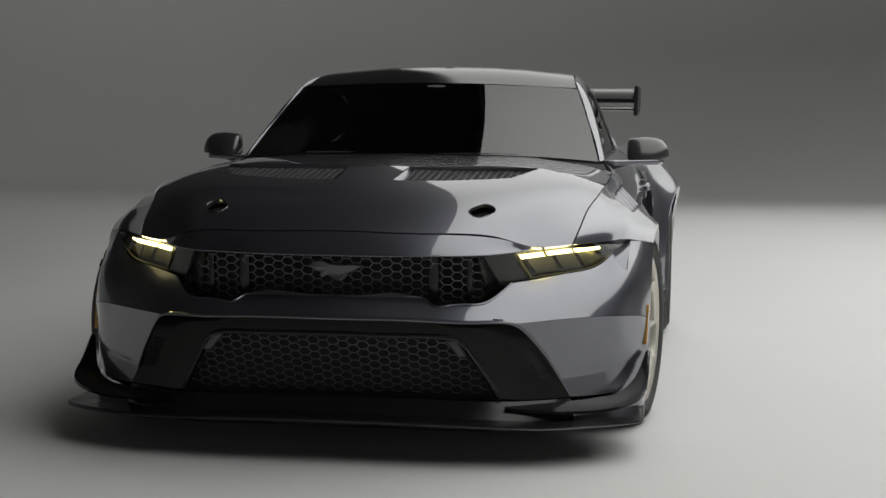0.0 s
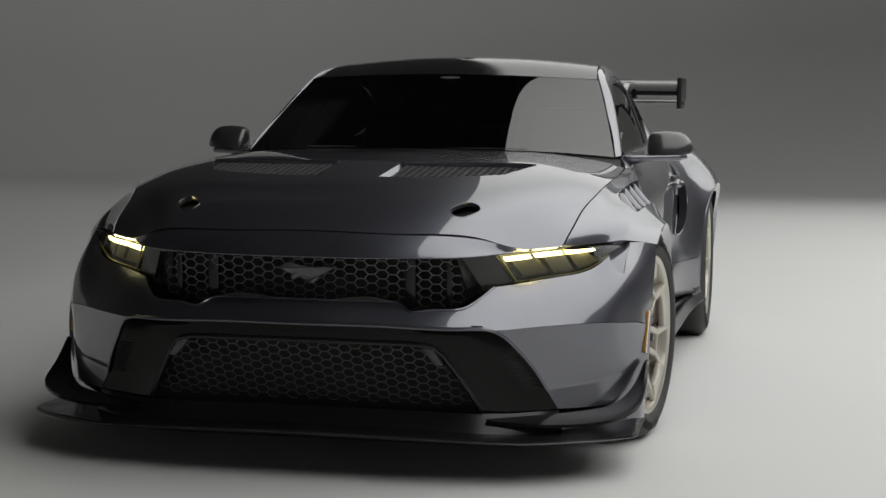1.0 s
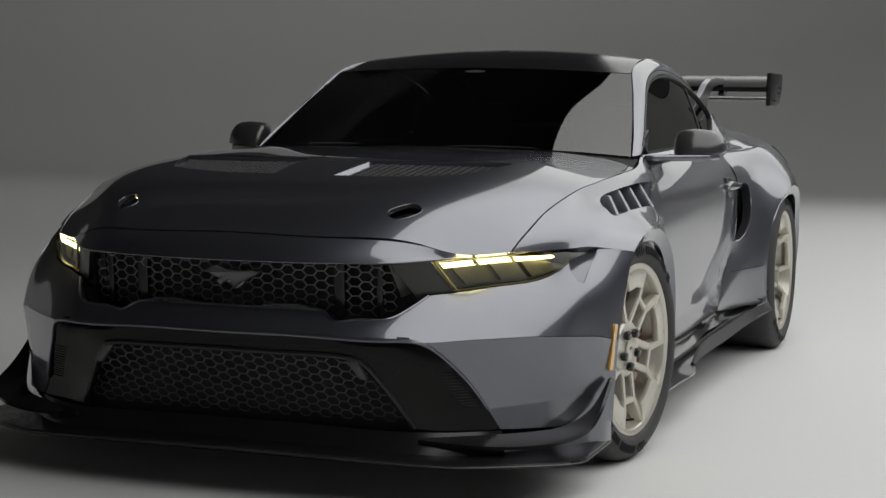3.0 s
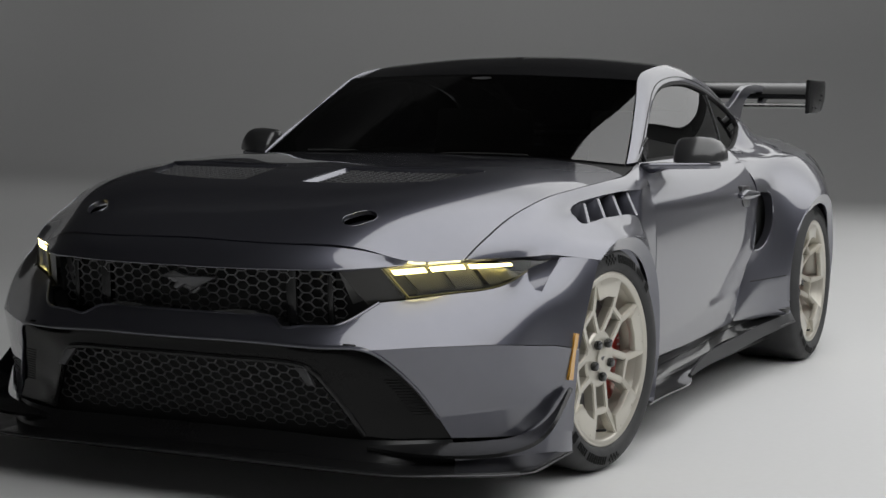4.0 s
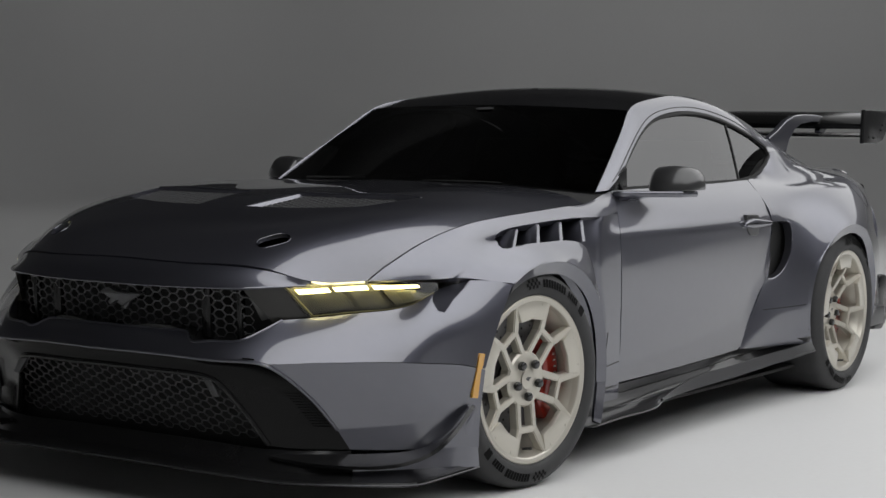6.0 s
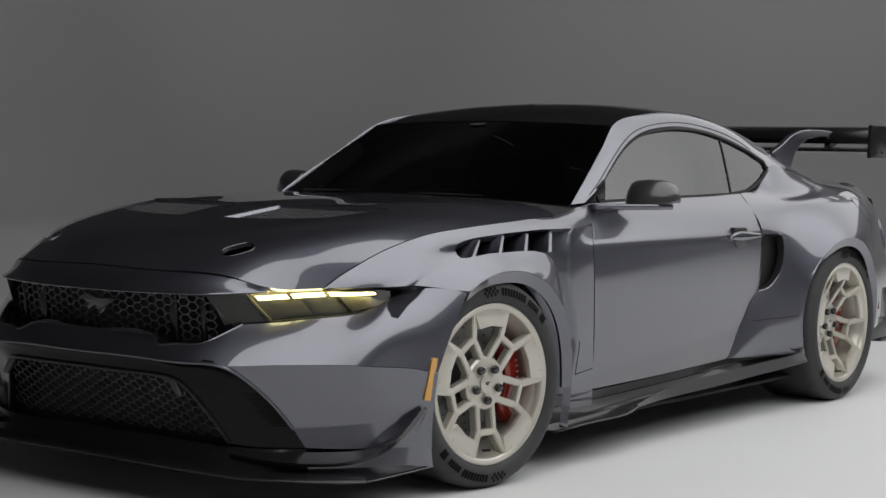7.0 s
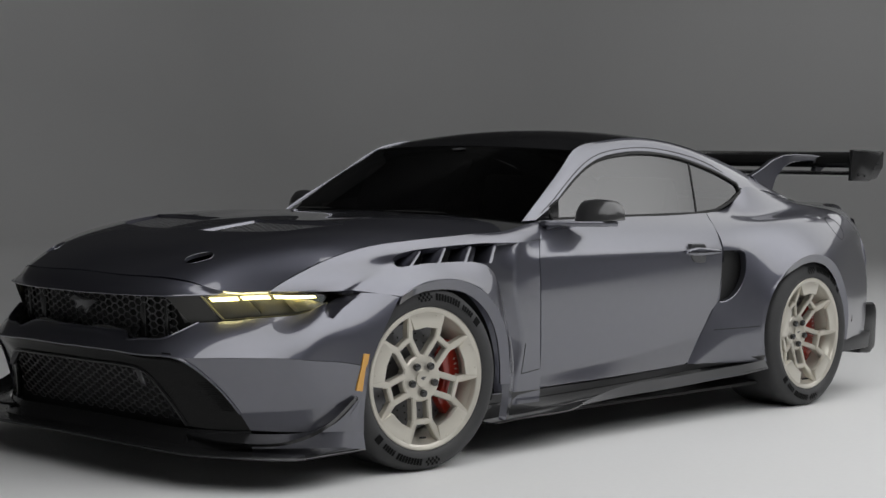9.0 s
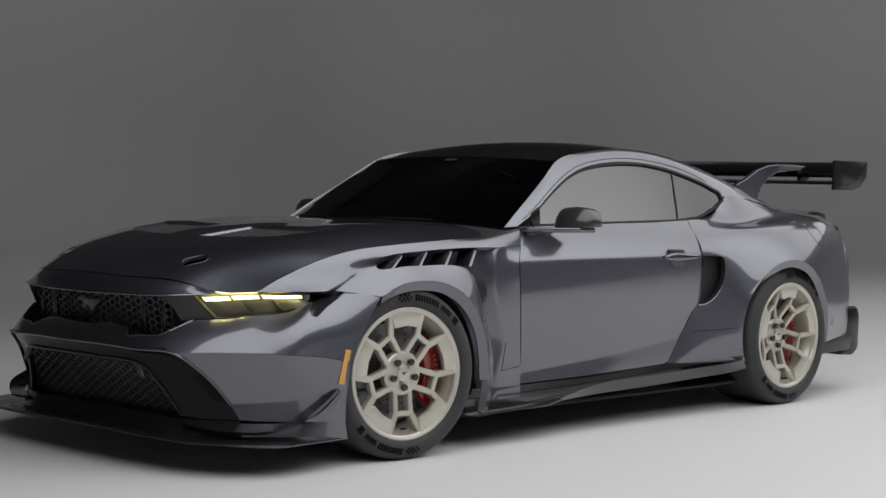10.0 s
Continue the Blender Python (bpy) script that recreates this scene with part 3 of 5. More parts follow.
POCKET = Loft(
    [(0.88, -0.312, 0.707), (0.872, -0.34, 0.695), (0.868, -0.385, 0.676), (0.868, -0.42, 0.658), (0.885, -0.446, 0.633), (0.942, -0.447, 0.606)],
    [(0.951, -0.296, 0.709), (0.9500, -0.325, 0.694), (0.9485, -0.355, 0.678), (0.9465, -0.40, 0.647), (0.945, -0.425, 0.628), (0.9445, -0.452, 0.606)],
)
both("lamp_pocket", POCKET, PAINT, bumper, gap=0.0, depth=0.0, step=0.01)

edge = [(0.0, -0.961, 0.558), (0.15, -0.952, 0.5575), (0.27, -0.934, 0.5565)] + [tuple(p) for p in BUMPER.at(BUMPER.uv(NOTCH[1:]))]
part("grille_edge", tube([(-x, y, z) for x, y, z in edge[:0:-1]] + edge, 0.0045, 200, 6), PAINT, bumper)
lip = [(0.0, -1.018, 0.489), (0.3, -0.998, 0.487), (0.5, -0.962, 0.481), (0.60, -0.913, 0.472), (0.653, -0.849, 0.42), (0.705, -0.786, 0.343), (0.745, -0.738, 0.263)]
part("bumper_edge", tube([(-x, y, z) for x, y, z in lip[:0:-1]] + lip, 0.006, 160, 8), PAINT, bumper)

# black intake surround, mesh frame and lower lip
OUTER = [(0, -1.016, 0.486), (0.3, -0.996, 0.485), (0.5, -0.96, 0.479), (0.60, -0.91, 0.470), (0.652, -0.846, 0.418), (0.704, -0.783, 0.342), (0.744, -0.735, 0.262), (0.776, -0.715, 0.204)]
FRAME = [(0.0, -0.99, 0.434), (0.25, -0.98, 0.432), (0.36, -0.965, 0.429), (0.42, -0.945, 0.414), (0.457, -0.915, 0.37), (0.51, -0.872, 0.285), (0.552, -0.842, 0.21)]
SURROUND = Loft(
    OUTER,
    [(0, -0.998, 0.462), (0.28, -0.984, 0.461), (0.43, -0.955, 0.457), (0.515, -0.918, 0.442), (0.558, -0.872, 0.394), (0.60, -0.822, 0.31), (0.63, -0.79, 0.25), (0.655, -0.775, 0.198)],
    FRAME,
)
panel("intake_surround", whole(SURROUND), INTAKE, bumper, gap=0.0, step=0.02, label="satin black intake surround")
part("intake_frame", tube(flipped(FRAME)[::-1][:-1] + FRAME, 0.009, 160, 8), SATIN, bumper)
for s in (1, -1):
    # ribbed corner duct in the black surround
    for i in range(13):
        z = 0.275 + i * 0.0085
        a, b = (np.interp(z, [0.204, 0.263, 0.343, 0.422], c) for c in ([0.776, 0.745, 0.705, 0.655], [-0.717, -0.748, -0.803, -0.873]))
        rib = SURROUND.at(SURROUND.uv([(a - 0.012, b + 0.01, z), (a - 0.04, b + 0.0, z), (a - 0.066, b - 0.01, z)]))
        part("duct_rib", mirrored(tube([tuple(p) for p in rib], 0.0018, 6, 6), s), INTAKE, bumper)
LIP = Loft(
    [(0, -0.87, 0.205), (0.3, -0.862, 0.203), (0.555, -0.836, 0.198), (0.70, -0.77, 0.198), (0.78, -0.715, 0.2)],
    [(0, -0.90, 0.16), (0.3, -0.89, 0.158), (0.56, -0.862, 0.155), (0.71, -0.79, 0.155), (0.79, -0.72, 0.155)],
    [(0, -0.93, 0.118), (0.3, -0.92, 0.116), (0.57, -0.885, 0.113), (0.72, -0.80, 0.112), (0.80, -0.73, 0.112)],
)
panel("lower_lip", whole(LIP), SATIN, bumper, gap=0.0, step=0.03)


def hex_mesh(x0, x1, z0, z1, width, pitch, surf, keep, wall=0.0017, depth=0.006):
    """A honeycomb of wide six-sided cells, laid on the surface y = surf(x, z)."""
    verts, faces = [], []
    rows, cols = int((z1 - z0) / pitch) + 1, int((x1 - x0) / (width * 0.75 * 2)) + 1
    shape = [(0.5, 0), (0.25, 0.5), (-0.25, 0.5), (-0.5, 0), (-0.25, -0.5), (0.25, -0.5)]
    for r in range(2 * rows):
        for c in range(cols + 1):
            x = x0 + (c * 2 + (r % 2)) * width * 0.75
            z = z0 + r * pitch / 2
            if not keep(x, z):
                continue
            at = len(verts)
            inner = (1 - 2 * wall / width, 1 - 2 * wall / pitch)
            for k, d in (((1, 1), 0), (inner, 0), (inner, depth), ((1, 1), depth)):
                for a, b in shape:
                    px, pz = x + a * width * k[0], z + b * pitch * k[1]
                    verts.append((px, surf(px, pz) + d, pz))
            for i in range(6):
                j = (i + 1) % 6
                faces += [(at + i, at + j, at + 6 + j, at + 6 + i), (at + 6 + i, at + 6 + j, at + 12 + j, at + 12 + i)]
    return verts, [], faces


def grille_y(x, z):
    return -0.892 + 0.22 * x * x + (0.63 - z) * 0.12


def low_y(x, z):
    return -0.968 + 0.10 * x * x + (0.43 - z) * 0.6


upper = part("upper_grille", hex_mesh(-0.576, 0.576, 0.548, 0.72, 0.045, 0.0285, grille_y, lambda x, z: abs(x) < 0.50 - abs(z - 0.60) * 0.35), MESHM, car, "black honeycomb grille mesh", smooth=False)
lower = part("lower_grille", hex_mesh(-0.612, 0.612, 0.235, 0.44, 0.045, 0.0285, low_y, lambda x, z: z < 0.43 and abs(x) < 0.405 + (0.43 - z) * 0.6), MESHM, car, "black honeycomb intake mesh", smooth=False)
for s in (1, -1):
    for x in (0.325, 0.445):
        w = 0.017 if x < 0.4 else 0.009
        part("grille_strut", mirrored(prism([(x - w, grille_y(x, 0.63) - 0.004), (x + w, grille_y(x, 0.63) - 0.002), (x + w, grille_y(x, 0.63) + 0.02), (x - w, grille_y(x, 0.63) + 0.02)], 0.53, 0.70, "z", 0.004), s), SATIN, upper)
    # air sensors seen behind the lower mesh
for s in (1, -1):
    part("sensor_box", mirrored(prism([(0.375, 0.425), (0.415, 0.42), (0.45, 0.365), (0.425, 0.362)], -0.955, -0.94, "y", 0.003), s), STEEL, lower)
# grille surround: the dark wedge between mesh and headlamp, and the dark chambers behind both meshes
SILLG = Loft(
    [(0, -0.962, 0.553), (0.29, -0.93, 0.550), (0.335, -0.918, 0.522), (0.50, -0.872, 0.524), (0.56, -0.82, 0.585)],
    [(0, -0.86, 0.548), (0.28, -0.84, 0.546), (0.32, -0.83, 0.522), (0.44, -0.78, 0.52), (0.5, -0.74, 0.57)],
)
panel("grille_sill", whole(SILLG), SATIN, upper, gap=0.0, step=0.03)
part("grille_chamber", prism([(-0.78, 0.50), (-0.78, 0.73), (-0.70, 0.74), (-0.60, 0.70), (-0.60, 0.50)], -0.53, 0.53, "x"), MATT, car)
part("front_bulkhead", block((-0.80, -0.655, 0.12), (0.80, -0.61, 0.48)), MATT, car, smooth=False)
part("front_wall", block((-0.93, -0.50, 0.12), (0.93, -0.46, 0.46)), MATT, car, smooth=False)
part("intake_chamber", prism([(-0.76, 0.14), (-0.76, 0.44), (-0.60, 0.46), (-0.60, 0.14)], -0.60, 0.60, "x"), MATT, car)
# winged plain badge on the grille
badge = prism(rounded([(-0.098, 0.646), (-0.084, 0.658), (-0.055, 0.670), (-0.023, 0.658), (0.023, 0.654), (0.047, 0.658), (0.094, 0.655), (0.058, 0.646), (0.039, 0.636), (0.035, 0.617), (0.016, 0.602), (-0.004, 0.604), (0.012, 0.622), (-0.016, 0.630), (-0.047, 0.612), (-0.058, 0.622), (-0.039, 0.639), (-0.066, 0.647)], 0.005, 4), -0.912, -0.898, "y", 0.002)
part("badge", badge, EMBLEM, upper, "smoked chrome swept badge")

# headlamps
TOP_EDGE = [(0.495, -0.892, 0.6955), (0.56, -0.835, 0.698), (0.632, -0.742, 0.700), (0.768, -0.611, 0.71), (0.85, -0.445, 0.705), (0.952, -0.308, 0.709)]
LOW_EDGE = [(0.525, -0.835, 0.578), (0.565, -0.802, 0.592), (0.63, -0.735, 0.603), (0.70, -0.668, 0.611), (0.756, -0.62, 0.618), (0.83, -0.525, 0.629), (0.862, -0.48, 0.646), (0.892, -0.435, 0.675), (0.925, -0.37, 0.698), (0.952, -0.308, 0.707)]
LAMP = Loft(TOP_EDGE, LOW_EDGE)
WEDGE_EDGE = 0.17


def strip(loft, u0, u1, v0, v1, slant=0.0, n=8):
    """The outline of a patch of a loft, between two u and two v."""
    a = [(u0, v) for v in np.linspace(v0, v1, n)]
    b = [(u1, v) for v in np.linspace(v1 + slant, v0 + slant, n)]
    return loft.at(np.array(a + b)).tolist()


END = 0.875
for s in (1, -1):
    lamp = panel("headlamp", LAMP, REFLECTOR, car, side=s, outline=strip(LAMP, 0.0, 1.0, 0.0, END, 0.0), lift=-0.05, depth=0.0, step=0.03, label="headlamp bucket with three lit yellow bars")
    panel("wedge_trim", LAMP, WEDGE, lamp, side=s, outline=strip(LAMP, 0.0, 1.0, 0.0, WEDGE_EDGE, 0.05), lift=-0.004, step=0.02)
    panel("lens", LAMP, LENS, lamp, side=s, outline=strip(LAMP, 0.0, 0.95, WEDGE_EDGE, END + 0.08, 0.03), lift=-0.003, depth=0.0, step=0.02, label="smoked clear lens").visible_shadow = False
    pipe = LAMP.at(np.array([(u, WEDGE_EDGE + 0.012 + 0.05 * u) for u in np.linspace(0.02, 0.97, 12)]))
    part("light_blade", mirrored(tube([tuple(p) for p in pipe], 0.0035, 30, 6), s), LED_TINT, lamp)
    for v0, v1 in ((0.215, 0.35), (0.37, 0.515), (0.54, 0.755)):
        panel("led_bar", LAMP, LED, lamp, side=s, outline=strip(LAMP, 0.115, 0.265, v0, v1, 0.006), lift=-0.006, depth=0.006, step=0.02, label="glowing yellow light bar")
    for v0, v1 in ((0.265, 0.395), (0.425, 0.56), (0.59, 0.74)):
        panel("projector", LAMP, REFLECTOR, lamp, side=s, outline=strip(LAMP, 0.27, 0.88, v0, v1, 0.03), lift=-0.026, depth=0.03, step=0.015)
    panel("bezel", LAMP, LED_TINT, lamp, side=s, outline=strip(LAMP, 0.975, 1.0, WEDGE_EDGE + 0.05, 0.80, 0.0), lift=-0.004, depth=0.01, step=0.015)

# amber side marker, and the lamp housing's inner wall
for s in (1, -1):
    part("housing_wall", mirrored(block((0.53, -0.80, 0.5), (0.56, -0.60, 0.695), 0.003), s), MATT, car)
    MARKER = Loft([(1.0195, -0.357, 0.484), (1.0165, -0.396, 0.347)], [(1.0215, -0.332, 0.480), (1.0185, -0.368, 0.342)])
    panel("side_marker", MARKER, AMBER, car, side=s, gap=0.0, depth=0.012, step=0.02, lift=0.003, label="amber side marker lens")

# splitter and corner blades
SPLIT = [(0.0, -1.02), (0.3, -1.01), (0.56, -0.975), (0.76, -0.91), (0.90, -0.82), (0.985, -0.74), (1.02, -0.69), (1.026, -0.62), (1.015, -0.35)]


def splitter():
    front = spline([(x, y, 0) for x, y in SPLIT], 40)
    bm = bmesh.new()
    rows = []
    for x, y, _ in list((front * (-1, 1, 1))[::-1][:-1]) + list(front):
        z = 0.138 - 0.018 * min(1, abs(x) / 0.7) ** 2 - 0.006 * max(0, (abs(x) - 0.85) / 0.17)
        d = 0.012
        rows.append([bm.verts.new(p) for p in ((x, y, z), (x * 0.996, y + 0.004, z + d), (x * 0.96, -0.35 + 0.0 * y, z + d + 0.012), (x * 0.96, -0.35, z))])
    for a, b in zip(rows, rows[1:]):
        for i in range(4):
            j = (i + 1) % 4
            bm.faces.new((a[i], a[j], b[j], b[i]))
    bm.faces.new(rows[0][::-1]), bm.faces.new(rows[-1])
    bmesh.ops.recalc_face_normals(bm, faces=bm.faces[:])
    bmesh.ops.bevel(bm, geom=[e for e in bm.edges if e.is_manifold and e.calc_face_angle() > 0.6], offset=0.004, segments=2, affect="EDGES", clamp_overlap=True)
    return bm


blade = part("splitter", splitter(), SATIN, car, "satin black front splitter blade", smooth=False)
# steel bar along the front edge stands in for the bevel's highlight
rim = [(x * 1.001, y - 0.001, 0.144 - 0.018 * min(1, abs(x) / 0.7) ** 2 - 0.006 * max(0, (abs(x) - 0.85) / 0.17)) for x, y, _ in spline([(x, y, 0) for x, y in SPLIT], 40)]
part("splitter_edge_glint", tube([(-x, y, z) for x, y, z in rim[:0:-1]] + rim, 0.0022, 120, 6), STEEL, blade, "thin bright bar standing in for the edge highlight")
for s in (1, -1):
    BLADE = Loft(
        [(0.57, -0.855, 0.185), (0.70, -0.785, 0.19), (0.82, -0.70, 0.192), (0.93, -0.575, 0.20), (0.985, -0.48, 0.24), (1.016, -0.40, 0.32)],
        [(0.572, -0.862, 0.183), (0.72, -0.825, 0.17), (0.85, -0.765, 0.167), (0.95, -0.70, 0.176), (1.012, -0.64, 0.20), (1.028, -0.53, 0.245), (1.026, -0.405, 0.328)],
    )
    panel("corner_blade", BLADE, SATIN, car, side=s, gap=0.0, depth=0.012, step=0.02, label="satin black corner blade")
    FLANK = Loft(
        [(0.78, -0.72, 0.185), (0.86, -0.63, 0.19), (0.95, -0.49, 0.195), (1.0, -0.42, 0.25), (1.019, -0.38, 0.31)],
        [(0.78, -0.73, 0.112), (0.86, -0.64, 0.115), (0.96, -0.50, 0.115), (1.01, -0.40, 0.115), (1.015, -0.35, 0.12)],
    )
    panel("corner_flank", FLANK, PAINT, car, side=s, gap=0.0, depth=0.01, step=0.02)

# doors and body side
BELT = [(0.868, 0.785, 0.806), (0.884, 1.2, 0.806), (0.889, 1.6, 0.805), (0.884, 2.0, 0.802), (0.866, 2.30, 0.80)]
SWAGE = [(0.862, 0.79, 0.292), (0.862, 1.2, 0.318), (0.860, 1.6, 0.352), (0.853, 2.0, 0.395), (0.845, 2.30, 0.42)]
SIDE = stacked(Loft(
    [(0.762, 0.795, 0.957), (0.757, 1.2, 0.962), (0.748, 1.6, 0.968), (0.738, 2.0, 0.974), (0.728, 2.30, 0.982)],
    [(0.824, 0.79, 0.882), (0.836, 1.2, 0.887), (0.838, 1.6, 0.890), (0.836, 2.0, 0.892), (0.826, 2.30, 0.892)],
    BELT,
), Loft(
    BELT,
    [(0.876, 0.785, 0.70), (0.888, 1.2, 0.70), (0.891, 1.6, 0.70), (0.885, 2.0, 0.70), (0.867, 2.30, 0.70)],
    [(0.877, 0.785, 0.58), (0.887, 1.2, 0.58), (0.889, 1.6, 0.58), (0.882, 2.0, 0.58), (0.866, 2.30, 0.58)],
    [(0.871, 0.79, 0.40), (0.876, 1.2, 0.42), (0.876, 1.6, 0.45), (0.868, 2.0, 0.49), (0.858, 2.30, 0.49)],
    SWAGE,
), Loft(
    SWAGE,
    [(0.866, 0.79, 0.24), (0.868, 1.2, 0.245), (0.866, 1.6, 0.255), (0.860, 2.0, 0.265), (0.85, 2.30, 0.27)],
))
DOOR = [(0.762, 0.90, 0.957), (0.826, 0.836, 0.882), (0.848, 0.81, 0.845), (0.868, 0.788, 0.806), (0.876, 0.782, 0.72), (0.878, 0.780, 0.60), (0.876, 0.783, 0.42), (0.868, 0.787, 0.30), (0.866, 0.79, 0.243),
        (0.855, 1.2, 0.247), (0.848, 1.6, 0.257), (0.846, 1.80, 0.263), (0.85, 1.86, 0.275), (0.86, 1.912, 0.315), (0.872, 1.975, 0.44), (0.882, 2.05, 0.55), (0.882, 2.078, 0.68), (0.88, 2.09, 0.80), (0.826, 2.098, 0.88), (0.777, 2.122, 0.94), (0.737, 2.15, 0.978)]
doors = both("door", SIDE, PAINT, car, outline=DOOR, step=0.03)
both("side_liner", SIDE, MATT, car, lift=-0.03, depth=0.0, step=0.08)

for door, s in zip(doors, (1, -1)):
    # pull handle: a faceted flap over a recess
    part("handle_cup", mirrored(prism(rounded([(1.81, 0.80), (1.824, 0.838), (1.93, 0.836), (1.948, 0.80), (1.932, 0.745), (1.85, 0.75), (1.832, 0.766)], 0.010), 0.868, 0.8945, "x", 0.004), s), STEEL, door)
    part("door_handle", mirrored(prism(rounded([(1.765, 0.80), (1.80, 0.815), (1.86, 0.822), (1.94, 0.815), (2.03, 0.807), (2.042, 0.798), (2.03, 0.786), (1.94, 0.78), (1.86, 0.778), (1.79, 0.785)], 0.007), 0.880, 0.913, "x", 0.009, 3), s), PAINT, door)

# quarter panels
rear_edge = [tuple(p) for p in SIDE.at(SIDE.uv([(0.737, 2.154, 0.977), (0.777, 2.126, 0.94), (0.826, 2.102, 0.88), (0.88, 2.094, 0.80), (0.884, 2.072, 0.63), (0.874, 1.985, 0.45), (0.85, 1.83, 0.263)]))]
QUARTER = Loft(
    [rear_edge[0], (0.70, 2.32, 0.99), (0.670, 2.46, 1.02), (0.654, 2.562, 1.092), (0.636, 2.76, 1.086), (0.61, 2.95, 1.058), (0.60, 3.15, 1.02), (0.60, 3.45, 0.99)],
    [rear_edge[1], (0.762, 2.35, 0.952), (0.745, 2.55, 0.965), (0.735, 2.75, 0.98), (0.722, 2.95, 0.99), (0.70, 3.2, 0.995), (0.672, 3.47, 0.98)],
    [rear_edge[2], (0.838, 2.4, 0.915), (0.85, 2.7, 0.945), (0.835, 3.0, 0.953), (0.785, 3.3, 0.952), (0.735, 3.5, 0.922)],
    [rear_edge[3], (0.905, 2.35, 0.80), (0.968, 2.6, 0.832), (0.965, 2.85, 0.848), (0.89, 3.2, 0.838), (0.79, 3.5, 0.80)],
    [rear_edge[4], (0.948, 2.33, 0.65), (1.02, 2.55, 0.725), (1.02, 2.82, 0.735), (0.95, 3.1, 0.70), (0.83, 3.48, 0.66)],
    [rear_edge[5], (0.948, 2.25, 0.47), (1.028, 2.45, 0.53), (1.03, 2.85, 0.54), (0.97, 3.1, 0.52), (0.86, 3.44, 0.49)],
    [rear_edge[6], (0.93, 2.2, 0.25), (1.015, 2.4, 0.25), (1.02, 2.85, 0.28), (0.965, 3.08, 0.31), (0.88, 3.38, 0.32)],
)
ARCH = [(1.0, 2.676 + 0.385 * math.cos(a), 0.372 + 0.388 * math.sin(a)) for a in np.linspace(-0.5, math.pi + 0.5, 50)]
SCOOP = [(0.88, 2.097, 0.798), (0.885, 2.15, 0.799), (0.893, 2.225, 0.798), (0.90, 2.247, 0.792), (0.902, 2.252, 0.775), (0.905, 2.246, 0.72), (0.90, 2.232, 0.675), (0.895, 2.195, 0.615), (0.888, 2.15, 0.573), (0.882, 2.09, 0.55), (0.88, 2.062, 0.55), (0.882, 2.082, 0.68)]
both("quarter_panel", QUARTER, PAINT, car, holes=[ARCH, SCOOP], step=0.022, depth=0.035)
rim_line = QUARTER.at(QUARTER.uv(ARCH[4:-4]))
LIP_R = Loft((rim_line + (0.002, 0, 0)).tolist(), [(x - 0.014, 2.682 + (y - 2.682) * k, 0.365 + (z - 0.365) * k) for (x, y, z), k in ((p, np.interp(p[1], [2.36, 2.52], [0.975, 0.90])) for p in rim_line.tolist())])
both("arch_lip", LIP_R, PAINT, car, gap=0.0, depth=0.02, step=0.02)
scoop_edge = QUARTER.at(QUARTER.uv(SCOOP))
FUEL = QUARTER.at(QUARTER.uv([(0.885 - 0.045 * math.sin(a), 3.06 + 0.07 * math.cos(a), 0.882 + 0.05 * math.sin(a)) for a in np.linspace(0, 2 * math.pi, 28, endpoint=False)]))
for s in (1, -1):
    part("scoop_lip", mirrored(tube([tuple(p + np.array((0.002, 0, 0))) for p in scoop_edge[2:11]], 0.0035, 50, 6), s), PAINT, car)
part("fuel_door_seam", tube([tuple(p - np.array((0.001, 0, 0))) for p in FUEL] + [tuple(FUEL[0])], 0.0022, 60, 6), MATT, car)
for s in (1, -1):
    low = QUARTER.at(QUARTER.uv([(0.90, 2.02, 0.42), (0.93, 2.10, 0.421), (0.96, 2.2, 0.424), (0.985, 2.27, 0.428)]))
    part("quarter_seam", mirrored(tube([tuple(p) for p in low], 0.0022, 30, 6), s), MATT, car)
    part("scoop_duct", mirrored(block((0.70, 2.0, 0.5), (0.845, 2.34, 0.86), 0.01), s), MATT, car)
    part("rear_duct_wall", mirrored(prism([(2.02, 0.53), (2.36, 0.55), (2.36, 0.82), (2.06, 0.82)], 0.835, 0.848, "x"), s), MATT, car)

# sill and side skirt
ROCKER = Loft(
    [(0.872, 0.44, 0.236), (0.866, 0.79, 0.236), (0.853, 1.2, 0.240), (0.846, 1.6, 0.250), (0.843, 1.95, 0.262), (0.90, 2.15, 0.275), (0.985, 2.30, 0.28)],
    [(0.862, 0.44, 0.200), (0.856, 0.79, 0.201), (0.843, 1.2, 0.206), (0.837, 1.6, 0.217), (0.834, 1.95, 0.231), (0.89, 2.15, 0.246), (0.975, 2.30, 0.256)],
)
# dark satin finish stands in for the dark reflection on the body paint
both("rocker_panel", ROCKER, CAP, car, step=0.03, gap=0.0)
SILL = Loft(
    [(0.862, 0.44, 0.199), (0.856, 0.79, 0.200), (0.843, 1.2, 0.205), (0.837, 1.6, 0.216), (0.834, 1.95, 0.230), (0.89, 2.15, 0.245), (0.975, 2.30, 0.255)],
    [(0.862, 0.44, 0.175), (0.852, 0.79, 0.175), (0.84, 1.2, 0.182), (0.834, 1.6, 0.195), (0.832, 1.95, 0.21), (0.89, 2.15, 0.225), (0.96, 2.30, 0.24)],
    [(0.865, 0.44, 0.135), (0.856, 0.79, 0.14), (0.842, 1.2, 0.15), (0.836, 1.6, 0.165), (0.834, 1.95, 0.18), (0.90, 2.15, 0.19), (0.95, 2.28, 0.20)],
)
# black here replaces body colour to give the sill its dark reflection
both("sill", SILL, CARBON, car, step=0.03, label="sill panel with its dark reflection put into gloss black")
